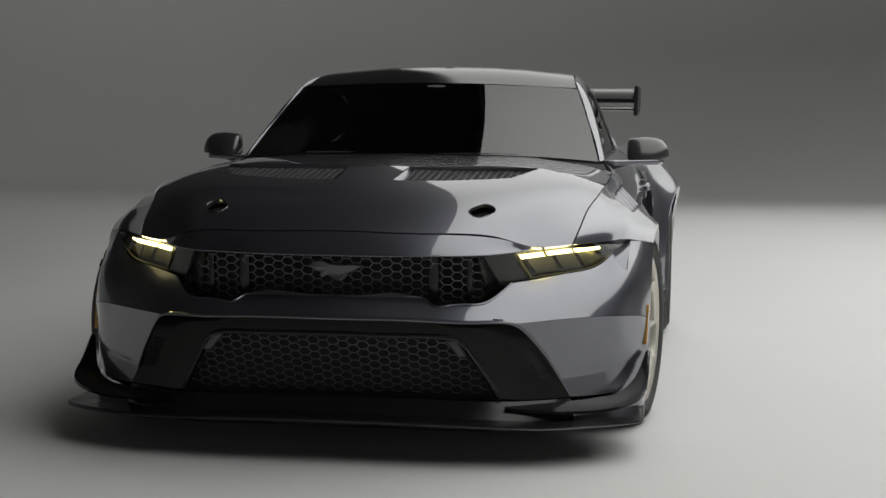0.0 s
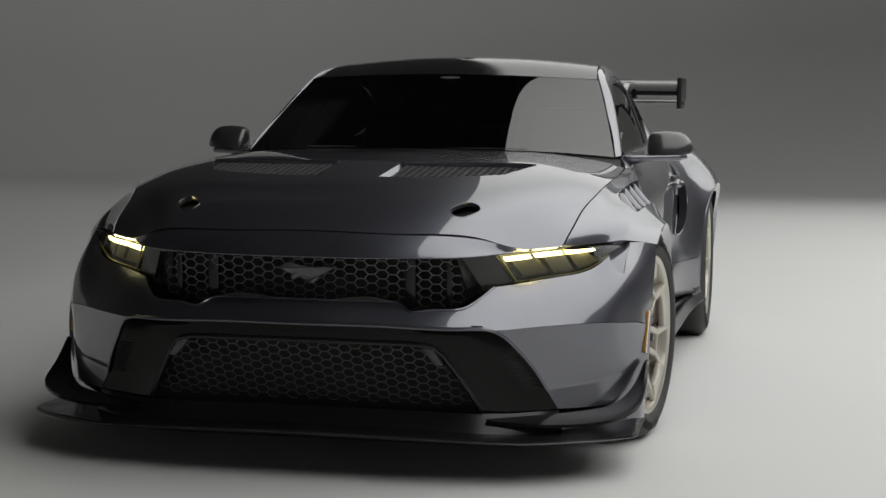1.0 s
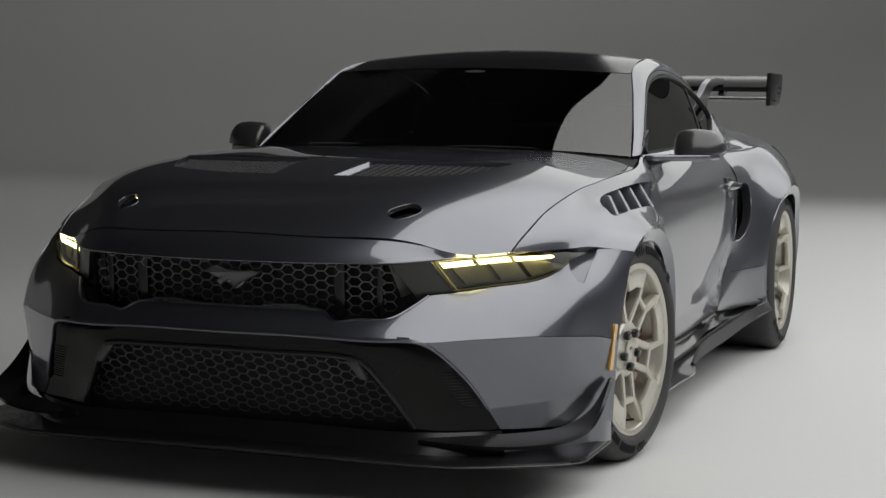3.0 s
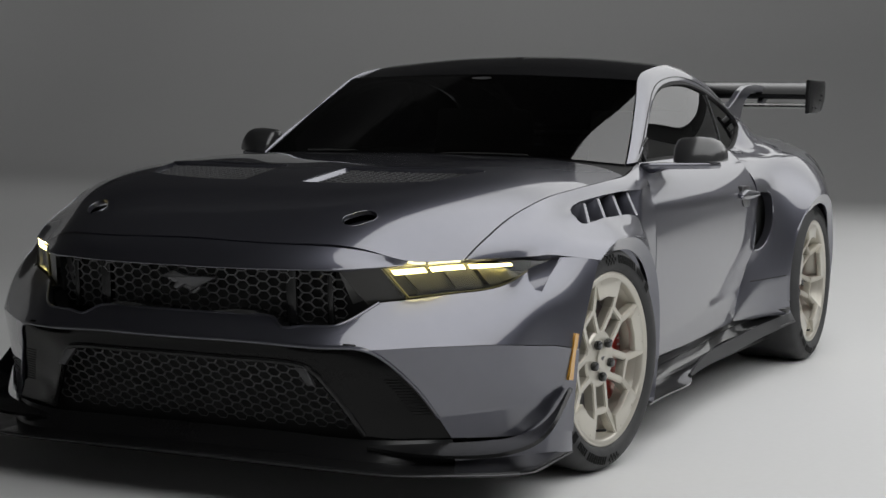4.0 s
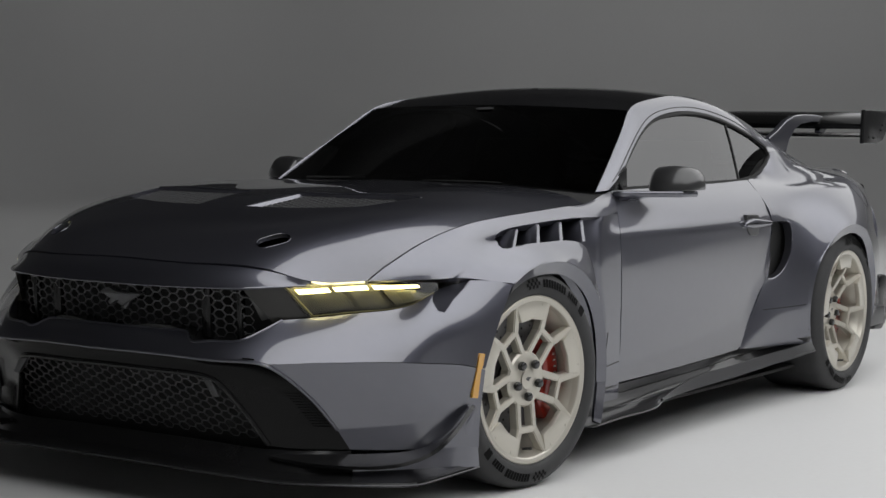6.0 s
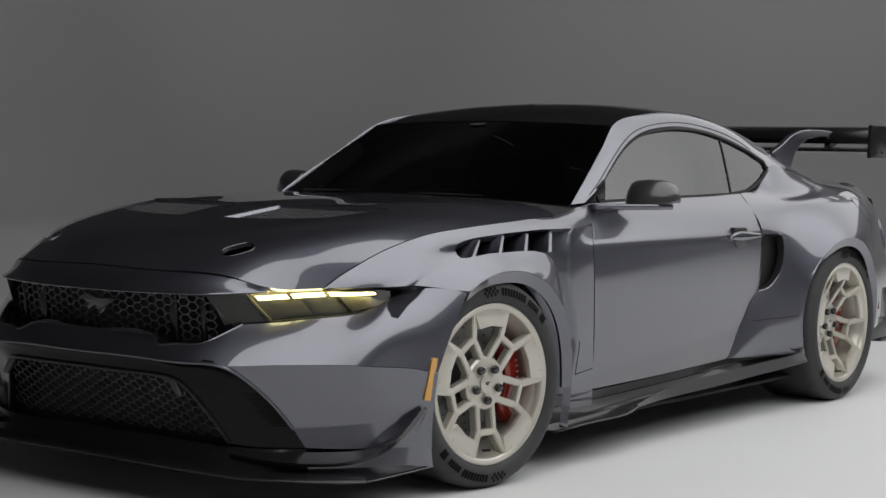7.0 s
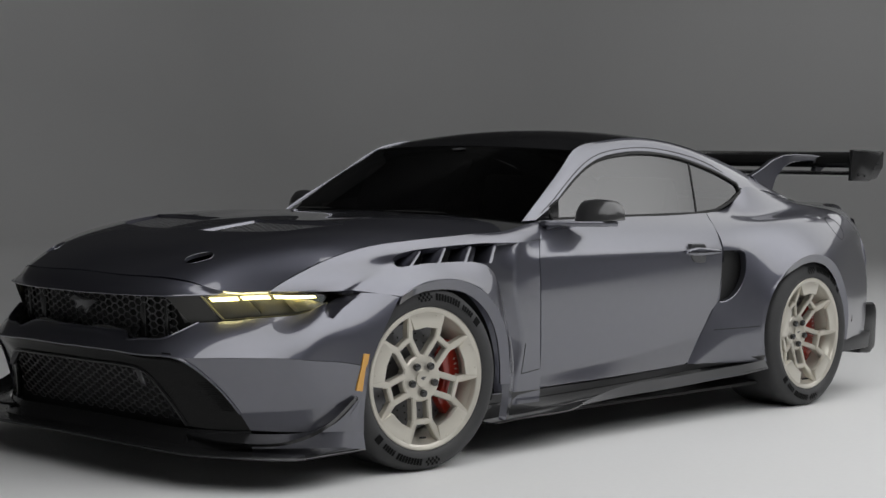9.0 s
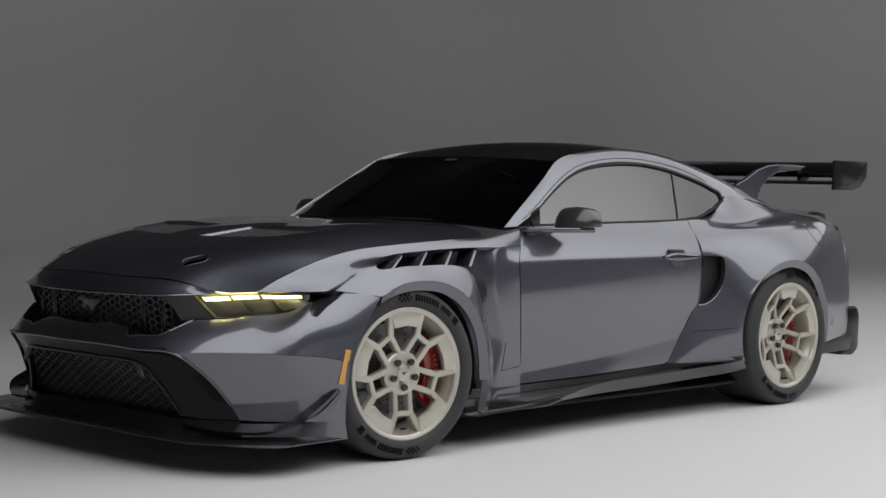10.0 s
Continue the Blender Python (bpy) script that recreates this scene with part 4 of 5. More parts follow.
SKIRT = Loft(
    [(0.86, 0.40, 0.135), (0.86, 0.65, 0.142), (0.86, 0.9, 0.15), (0.86, 1.4, 0.168), (0.86, 1.9, 0.188), (0.87, 2.1, 0.20), (0.88, 2.27, 0.215)],
    [(0.955, 0.40, 0.132), (0.953, 0.65, 0.142), (0.95, 0.88, 0.152), (0.938, 0.98, 0.168), (0.932, 1.08, 0.174), (0.93, 1.4, 0.18), (0.93, 1.9, 0.20), (0.935, 2.1, 0.212), (0.96, 2.27, 0.235)],
    [(0.995, 0.395, 0.138), (0.997, 0.65, 0.146), (0.993, 0.88, 0.153), (0.964, 0.975, 0.162), (0.950, 1.08, 0.165), (0.947, 1.4, 0.172), (0.947, 1.9, 0.188), (0.962, 2.1, 0.200), (1.008, 2.28, 0.222)],
)
both("side_skirt", SKIRT, CARBON, car, step=0.03, depth=0.006, label="black carbon side skirt blade")

FIN = Loft(
    [(0.962, 0.955, 0.170), (0.952, 1.06, 0.188), (0.943, 1.22, 0.211), (0.942, 1.6, 0.226), (0.948, 2.0, 0.240), (0.968, 2.2, 0.250), (0.99, 2.29, 0.262)],
    [(0.966, 0.975, 0.163), (0.960, 1.1, 0.168), (0.958, 1.6, 0.179), (0.963, 2.0, 0.193), (0.985, 2.2, 0.206), (1.012, 2.29, 0.222)],
)
both("skirt_fin", FIN, FINM, car, gap=0.0, depth=0.012, step=0.03, label="raised outer edge of the side skirt")

# roof rails with the windscreen pillars
RAIL = Loft(
    [(0.750, 0.80, 0.955), (0.720, 0.93, 1.04), (0.680, 1.07, 1.124), (0.645, 1.195, 1.205), (0.612, 1.30, 1.27), (0.583, 1.5, 1.314), (0.558, 1.8, 1.340), (0.549, 2.1, 1.323), (0.54, 2.4, 1.272), (0.53, 2.7, 1.197), (0.52, 3.0, 1.105), (0.52, 3.2, 1.035)],
    [(0.765, 0.83, 0.958), (0.738, 0.965, 1.035), (0.708, 1.09, 1.11), (0.673, 1.23, 1.193), (0.637, 1.37, 1.257), (0.61, 1.57, 1.298), (0.592, 1.85, 1.315), (0.588, 2.12, 1.295), (0.588, 2.4, 1.235), (0.59, 2.65, 1.155), (0.59, 2.95, 1.08), (0.57, 3.18, 1.03)],
    [(0.768, 0.87, 0.960), (0.748, 1.0, 1.02), (0.722, 1.11, 1.085), (0.688, 1.25, 1.163), (0.655, 1.41, 1.226), (0.628, 1.63, 1.264), (0.613, 1.9, 1.27), (0.615, 2.15, 1.237), (0.628, 2.4, 1.170), (0.650, 2.562, 1.096), (0.634, 2.76, 1.085), (0.605, 3.0, 1.05), (0.60, 3.15, 1.022)],
)
rails = both("roof_rail", RAIL, PAINT, car, step=0.02)
for rail, s in zip(rails, (1, -1)):
    # the shut line between the door frame and the roof rail
    line = RAIL.at(np.array([(0.80, v) for v in np.linspace(0.03, 0.70, 30)]))
    part("frame_seam", mirrored(tube([tuple(p) for p in line], 0.002, 90, 6), s), MATT, rail)

SCREEN = Loft(
    [(0, 0.60, 0.985), (0, 0.925, 1.14), (0, 1.245, 1.286)],
    [(0.36, 0.635, 0.981), (0.335, 0.948, 1.137), (0.315, 1.26, 1.281)],
    [(0.60, 0.725, 0.968), (0.55, 1.018, 1.128), (0.505, 1.277, 1.2735)],
    [(0.747, 0.80, 0.953), (0.678, 1.07, 1.122), (0.611, 1.30, 1.266)],
)
COWL = Loft(
    [(0, 0.57, 0.972), (0.36, 0.60, 0.968), (0.6, 0.65, 0.95), (0.80, 0.60, 0.905)],
    [(0, 0.66, 0.985), (0.36, 0.69, 0.98), (0.6, 0.77, 0.966), (0.765, 0.83, 0.945)],
)
panel("cowl", whole(COWL), MATT, car, step=0.04, gap=0.0)
screen = panel("windscreen", whole(SCREEN), SCREEN_GLASS, car, step=0.04, depth=0.004, label="dark tinted windscreen glass")
ROOF = Loft(
    [(0, 1.252, 1.289), (0, 1.5, 1.35), (0, 1.8, 1.376), (0, 2.1, 1.362), (0, 2.45, 1.31)],
    [(0.33, 1.268, 1.282), (0.32, 1.5, 1.339), (0.31, 1.8, 1.365), (0.31, 2.1, 1.351), (0.31, 2.45, 1.298)],
    [(0.607, 1.305, 1.269), (0.58, 1.5, 1.313), (0.556, 1.8, 1.339), (0.547, 2.1, 1.322), (0.539, 2.43, 1.265)],
)
panel("roof", whole(ROOF), ROOFING, car, step=0.03, label="gloss black carbon roof")
BACK = Loft(
    [(0, 2.455, 1.308), (0, 2.8, 1.20), (0, 3.2, 1.06)],
    [(0.3, 2.455, 1.297), (0.3, 2.8, 1.19), (0.3, 3.18, 1.055)],
    [(0.538, 2.435, 1.263), (0.527, 2.75, 1.18), (0.518, 3.17, 1.042)],
)
panel("rear_window", whole(BACK), GLOSS, car, step=0.05, label="gloss black louvred rear window")
DECK = Loft(
    [(0, 3.19, 1.05), (0, 3.4, 1.01), (0, 3.6, 1.005)],
    [(0.4, 3.19, 1.043), (0.4, 3.4, 1.005), (0.4, 3.58, 1.0)],
    [(0.60, 3.155, 1.012), (0.61, 3.35, 0.995), (0.62, 3.54, 0.99)],
)
panel("deck_lid", whole(DECK), PAINT, car, step=0.04)
DUCK = Loft(
    [(0, 3.50, 1.008), (0.4, 3.48, 1.002), (0.58, 3.445, 0.995), (0.645, 3.42, 0.988)],
    [(0, 3.645, 1.02), (0.4, 3.62, 1.012), (0.60, 3.575, 0.999), (0.665, 3.50, 0.978)],
)
panel("deck_spoiler", whole(DUCK), PAINT, car, step=0.03, gap=0.0, depth=0.02)
TAILF = Loft(
    [(0, 3.60, 1.005), (0.4, 3.58, 1.0), (0.60, 3.545, 0.99), (0.672, 3.475, 0.975), (0.735, 3.50, 0.922)],
    [(0, 3.64, 0.90), (0.4, 3.62, 0.89), (0.65, 3.58, 0.86), (0.75, 3.53, 0.83), (0.795, 3.50, 0.80)],
    [(0, 3.70, 0.70), (0.4, 3.68, 0.70), (0.66, 3.62, 0.69), (0.78, 3.55, 0.67), (0.83, 3.48, 0.66)],
    [(0, 3.66, 0.34), (0.4, 3.64, 0.34), (0.70, 3.58, 0.33), (0.82, 3.48, 0.32), (0.88, 3.38, 0.32)],
)
panel("rear_bumper", whole(TAILF), PAINT, car, step=0.04, gap=0.0)
for s in (1, -1):
    part("rear_corner_box", mirrored(prism(rounded([(3.36, 0.21), (3.47, 0.20), (3.525, 0.24), (3.535, 0.435), (3.51, 0.478), (3.41, 0.478), (3.39, 0.44)], 0.02), 0.72, 0.87, "x", 0.012), s), SATIN, car)
    part("rear_valance", mirrored(prism([(3.12, 0.23), (3.40, 0.24), (3.42, 0.33), (3.12, 0.33)], 0.70, 0.90, "x", 0.01), s), STEEL, car)
    part("rear_reflector", mirrored(tube([(0.952, 3.12, 0.47), (0.955, 3.115, 0.40)], 0.012, 8, 8, 0.4), s), TAIL, car, "dark red reflector")

# side windows
GLASSF = Loft(
    [(0.757, 0.98, 0.955), (0.748, 1.5, 0.962), (0.738, 2.0, 0.968), (0.685, 2.62, 0.98)],
    [(0.712, 0.98, 1.09), (0.695, 1.5, 1.10), (0.685, 2.0, 1.11), (0.645, 2.62, 1.10)],
    [(0.625, 0.98, 1.29), (0.605, 1.5, 1.295), (0.595, 2.0, 1.295), (0.575, 2.62, 1.27)],
)
DLO = [(0.748, 0.99, 0.985), (0.742, 1.02, 1.015), (0.718, 1.12, 1.082), (0.686, 1.26, 1.158), (0.654, 1.42, 1.220), (0.63, 1.63, 1.256), (0.617, 1.9, 1.262), (0.62, 2.15, 1.229), (0.63, 2.4, 1.163), (0.648, 2.532, 1.118), (0.654, 2.545, 1.078), (0.667, 2.46, 1.040), (0.682, 2.36, 1.008), (0.70, 2.26, 0.986), (0.735, 2.05, 0.977), (0.745, 1.6, 0.972), (0.752, 1.2, 0.968), (0.757, 1.0, 0.965)]
top = spline(DLO[:9], 26).tolist()
PILLAR = [tuple(p) for p in GLASSF.at(GLASSF.uv([(0.735, 2.087, 0.972), (0.70, 2.108, 1.05), (0.68, 2.128, 1.12), (0.65, 2.15, 1.18), (0.62, 2.168, 1.236)]))]
OPENING = top + DLO[9:]
fr = swollen(GLASSF, [p for p in top if p[1] < 2.155] + PILLAR[::-1] + DLO[15:], 0.0015)
rr = swollen(GLASSF, PILLAR + [p for p in top if p[1] > 2.18] + DLO[9:14], 0.0015)
for s in (1, -1):
    panel("door_glass", GLASSF, SIDE_GLASS, car, side=s, outline=fr, step=0.04, depth=0.0, lift=-0.006, label="tinted door window glass")
    panel("quarter_glass", GLASSF, SIDE_GLASS, car, side=s, outline=rr, step=0.04, depth=0.0, lift=-0.006, label="tinted quarter window glass")
    panel("window_trim", GLASSF, MATT, car, side=s, outline=swollen(GLASSF, OPENING, 0.009), holes=[swollen(GLASSF, OPENING, -0.004)], step=0.02, depth=0.014, lift=0.004)
    part("pillar_seam", mirrored(tube([(x - 0.004, y, z) for x, y, z in PILLAR], 0.004, 30, 6), s), TRIM, car)
    part("sail_trim", mirrored(prism([(0.865, 0.957), (1.045, 0.962), (1.043, 1.05), (0.985, 1.022)], 0.735, 0.750, "x", 0.003), s), TRIM, car)

# door mirrors
for s in (1, -1):
    rings = []
    for x, y0, y1, z0, z1 in ((0.846, 1.05, 1.12, 0.972, 1.03), (0.852, 1.03, 1.15, 0.960, 1.046), (0.868, 1.02, 1.165, 0.955, 1.052), (0.92, 1.03, 1.175, 0.956, 1.056), (0.965, 1.052, 1.185, 0.957, 1.052), (0.99, 1.07, 1.19, 0.958, 1.042), (1.008, 1.09, 1.188, 0.960, 1.024), (1.018, 1.11, 1.18, 0.963, 1.002), (1.021, 1.13, 1.17, 0.967, 0.985)):
        ring = rounded([(y0, z0), (y0 + 0.1 * (y1 - y0), z0 + 0.5 * (z1 - z0)), (y0 + 0.42 * (y1 - y0), z1), (y1, z1 - 0.008), (y1, z0)], (0.006, 0.03, 0.03, 0.02, 0.006), 5)
        rings.append([(x, y, z) for y, z in ring] + [(x, *ring[0])])
    bm = bmesh.new()
    rows = [[bm.verts.new(p) for p in r[:-1]] for r in rings]
    for a, b in zip(rows, rows[1:]):
        for i in range(len(a)):
            j = (i + 1) % len(a)
            bm.faces.new((a[i], a[j], b[j], b[i]))
    bm.faces.new(rows[0]), bm.faces.new(rows[-1][::-1])
    bmesh.ops.recalc_face_normals(bm, faces=bm.faces[:])
    mirror = part("door_mirror", mirrored(bm, s), CAP, car, "satin dark grey door mirror")
    part("mirror_arm", mirrored(prism(rounded([(0.77, 0.885), (0.81, 0.890), (0.985, 1.06), (1.0, 1.16), (0.86, 1.175), (0.785, 1.05)], 0.012), 0.934, 0.957, "z", 0.007, 3), s), PAINT, mirror)
    part("mirror_foot", mirrored(prism([(0.77, 0.936), (0.865, 0.936), (0.785, 0.914)], 0.905, 1.05, "y", 0.004), s), PAINT, mirror)
    part("mirror_glass", mirrored(prism(rounded([(0.875, 0.970), (0.985, 0.972), (0.975, 1.03), (0.875, 1.036)], 0.015), 1.170, 1.186, "y"), s), GLOSS, mirror)

# rear wing on swan-neck stays
wing_prof = [(3.43, 1.232), (3.47, 1.262), (3.55, 1.278), (3.65, 1.290), (3.715, 1.298), (3.717, 1.294), (3.65, 1.270), (3.55, 1.232), (3.47, 1.208), (3.435, 1.215)]
wing = part("rear_wing", prism(wing_prof, -0.745, 0.745, "x", 0.002), INTAKE, car, "matt black rear wing")
part("wing_flap", prism([(3.47, 1.168), (3.51, 1.180), (3.59, 1.184), (3.67, 1.190), (3.67, 1.186), (3.59, 1.172), (3.51, 1.164)], -0.745, 0.745, "x", 0.001), SATIN, wing)
for s in (1, -1):
    end = prism(rounded([(3.428, 1.137), (3.60, 1.135), (3.69, 1.152), (3.755, 1.215), (3.762, 1.296), (3.745, 1.304), (3.44, 1.306)], 0.006), 0.745, 0.767, "x", 0.004)
    ep = part("end_plate", mirrored(end, s), SATIN, wing)
    for y, z in ((3.495, 1.168), (3.56, 1.165), (3.66, 1.205), (3.685, 1.23)):
        part("bolt", mirrored(moved(prism([(0.006 * math.cos(a), 0.006 * math.sin(a)) for a in np.linspace(0, 6.283, 10, endpoint=False)], 0.767, 0.772, "x"), Matrix.Translation((0, y, z))), s), STEEL, ep)
    stay = [(2.83, 1.160), (3.03, 1.065), (3.04, 1.10), (3.07, 1.15), (3.14, 1.205), (3.22, 1.233), (3.33, 1.242), (3.43, 1.243), (3.495, 1.238), (3.485, 1.216), (3.45, 1.208), (3.45, 1.188), (3.50, 1.186), (3.55, 1.212), (3.567, 1.252), (3.55, 1.268), (3.40, 1.279), (3.25, 1.280), (3.14, 1.272), (3.04, 1.248), (2.94, 1.20)]
    part("wing_stay", mirrored(prism(rounded(stay, 0.012, 3), 0.505, 0.535, "x", 0.004), s), PAINT, wing, smooth=False)

# wipers and washer jets at the base of the windscreen
for x0 in (0.10, -0.45):
    part("wiper", tube([(x0, 0.61, 0.984), (x0 + 0.16, 0.628, 0.987), (x0 + 0.32, 0.665 if x0 > 0 else 0.622, 0.984)], (0.006, 0.003), 20, 6), MATT, screen)
part("screen_badge", moved(prism([(0.042 * math.cos(a), 0.015 * math.sin(a)) for a in np.linspace(0, 6.283, 32, endpoint=False)], 0, 0.001, "z"), pose(0, 1.205, 1.2735, 20, 0, 0)), EMBLEM, screen, "small plain grey oval badge")
part("roof_aerial", moved(prism(rounded([(-0.03, -0.06), (0.03, -0.06), (0.03, 0.06), (-0.03, 0.06)], 0.025), 0, 0.012, "z", 0.005), pose(0, 1.66, 1.354, -3, 0, 0)), CARBON, car)

# hood vents with their side ramps, and hood pins
for s in (1, -1):
    part("hood_vent", mirrored(moved(prism([(0.09, -0.43), (0.09, -0.13), (0.56, -0.08), (0.50, -0.33)], -0.030, -0.020, "z"), pose(0, 0, 0.952, 6.5, 0, 0)), s), MATT, hood)
    vent_mesh = hex_mesh(0.10, 0.60, -0.42, -0.05, 0.034, 0.026, lambda x, y: 0.0, lambda x, y: True)
    cells = [((x, z, 0.967 + 0.13 * z - 0.04 * x * x), d) for (x, d, z) in vent_mesh[0]]
    v = [(x, y, z - d) for (x, y, z), d in cells]
    ok = [i for i in np.nonzero(inside(np.array(v)[:, :2], np.array(VENT)[:, :2]))[0].tolist() if v[i][0] > 0.122]
    idx = {i: n for n, i in enumerate(ok)}
    fs = [tuple(idx[i] for i in f) for f in vent_mesh[2] if all(i in idx for i in f)]
    vv = [(s * v[i][0], v[i][1], v[i][2]) for i in ok]
    part("vent_mesh", (vv, [], [f if s > 0 else f[::-1] for f in fs]), VENTM, hood, smooth=False)
    ramp = Loft([(0.098, -0.432, 0.919), (0.110, -0.142, 0.957)], [(0.117, -0.36, 0.905), (0.130, -0.15, 0.932)])
    wall = Loft([(0.519, -0.330, 0.916), (0.56, -0.20, 0.932), (0.592, -0.082, 0.943)], [(0.508, -0.27, 0.897), (0.543, -0.17, 0.908), (0.570, -0.085, 0.917)])
    panel("vent_wall", wall, PAINT, hood, side=s, gap=0.0, depth=0.01, step=0.02)
    back = HOOD.at(HOOD.uv([(0.112, -0.143, 0.95), (0.25, -0.12, 0.95), (0.40, -0.10, 0.948), (0.585, -0.083, 0.942)]))
    part("vent_lip", mirrored(tube([tuple(p) for p in back], 0.004, 40, 6), s), PAINT, hood)
    panel("vent_ramp", ramp, PAINT, hood, side=s, gap=0.0, depth=0.01, step=0.02)
    tilt = Matrix(((1, 0, 0, 0.461), (0, 1, 0, -0.698), (-0.12, 0.37, 1, 0.815), (0, 0, 0, 1)))
    part("hood_pin_cup", mirrored(moved(prism([(a * 1.12, b * 1.08) for a, b in PIN_FLAT], -0.026, -0.010, "z"), tilt), s), PAINT, hood)
    part("hood_pin", mirrored(moved(prism([(0.012 + 0.014 * math.cos(a), 0.018 + 0.014 * math.sin(a)) for a in np.linspace(0, 6.283, 16, endpoint=False)], -0.02, -0.004, "z", 0.002), tilt), s), WEDGE, hood)
    part("pin_rim", mirrored(tube([tuple(p) for p in HOOD.at(HOOD.uv(PIN))] + [tuple(HOOD.at(HOOD.uv(PIN[:1]))[0])], 0.0013, 60, 6), s), PAINT, hood)

# dark inner body, cabin and seats
part("inner_body", prism([(-0.60, 0.13), (-0.60, 0.66), (-0.4, 0.74), (0.0, 0.82), (0.45, 0.90), (0.6, 0.92), (0.75, 0.80), (0.85, 0.40), (2.5, 0.40), (2.6, 0.92), (3.2, 0.95), (3.45, 0.90), (3.45, 0.2)], -0.60, 0.60, "x"), MATT, car, smooth=False)
part("dashboard", prism(rounded([(0.66, 0.90), (0.74, 0.94), (0.95, 0.955), (1.05, 0.93), (1.05, 0.6), (0.6, 0.6)], 0.03), -0.70, 0.70, "x", 0.01), MATT, car)
for s in (1, -1):
    seat = part("seat", joined(
        prism(rounded([(1.45, 0.42), (1.95, 0.38), (2.0, 0.5), (1.5, 0.54)], 0.04), s * 0.36 - 0.24, s * 0.36 + 0.24, "x", 0.03),
        prism(rounded([(1.90, 0.42), (2.02, 0.42), (2.16, 1.0), (2.13, 1.14), (2.06, 1.15), (2.02, 1.0)], 0.03), s * 0.36 - 0.22, s * 0.36 + 0.22, "x", 0.03)), SEAT, car, "grey racing seat")

# wheel wells
for s in (1, -1):
    for y, r in ((0.055, 0.385), (2.676, 0.385)):
        bm = bmesh.new()
        arc = np.linspace(-0.35, math.pi + 0.35, 40)
        rows = [[bm.verts.new((x, y + r * k * math.cos(a), 0.36 + r * k * math.sin(a))) for a in arc] for x, k in ((0.935, 0.99), (0.92, 1.0), (0.58, 1.0))]
        hub = bm.verts.new((0.58, y, 0.36))
        for a, b in zip(rows, rows[1:]):
            for i in range(len(a) - 1):
                bm.faces.new((a[i], a[i + 1], b[i + 1], b[i]))
        for i in range(len(arc) - 1):
            bm.faces.new((rows[2][i], rows[2][i + 1], hub))
        part("wheel_well", mirrored(bm, s), MATT, car)
part("floor_pan", block((-0.86, -0.60, 0.12), (0.86, 2.9, 0.135), 0.003), MATT, car)


# ---- wheels ----
def bar(p, q, w0, w1, x0, x1, d):
    """A spoke piece between two points of the wheel's plane (r cos, r sin), w wide, its face from x0 to x1, d deep."""
    p, q = Vector(p), Vector(q)
    t = (q - p).normalized()
    n = Vector((-t.y, t.x))
    bm = bmesh.new()
    pts = [(p + n * w0, x0), (q + n * w1, x1), (q - n * w1, x1), (p - n * w0, x0)]
    hi = [bm.verts.new((x, a.x, a.y)) for a, x in pts]
    lo = [bm.verts.new((x - d, a.x, a.y)) for a, x in pts]
    bm.faces.new(hi), bm.faces.new(lo[::-1])
    for i in range(4):
        j = (i + 1) % 4
        bm.faces.new((hi[i], lo[i], lo[j], hi[j]))
    bmesh.ops.recalc_face_normals(bm, faces=bm.faces[:])
    bmesh.ops.bevel(bm, geom=bm.edges[:], offset=0.0035, segments=2, affect="EDGES")
    return bm


def polar(r, deg):
    return (r * math.cos(radians(deg)), r * math.sin(radians(deg)))


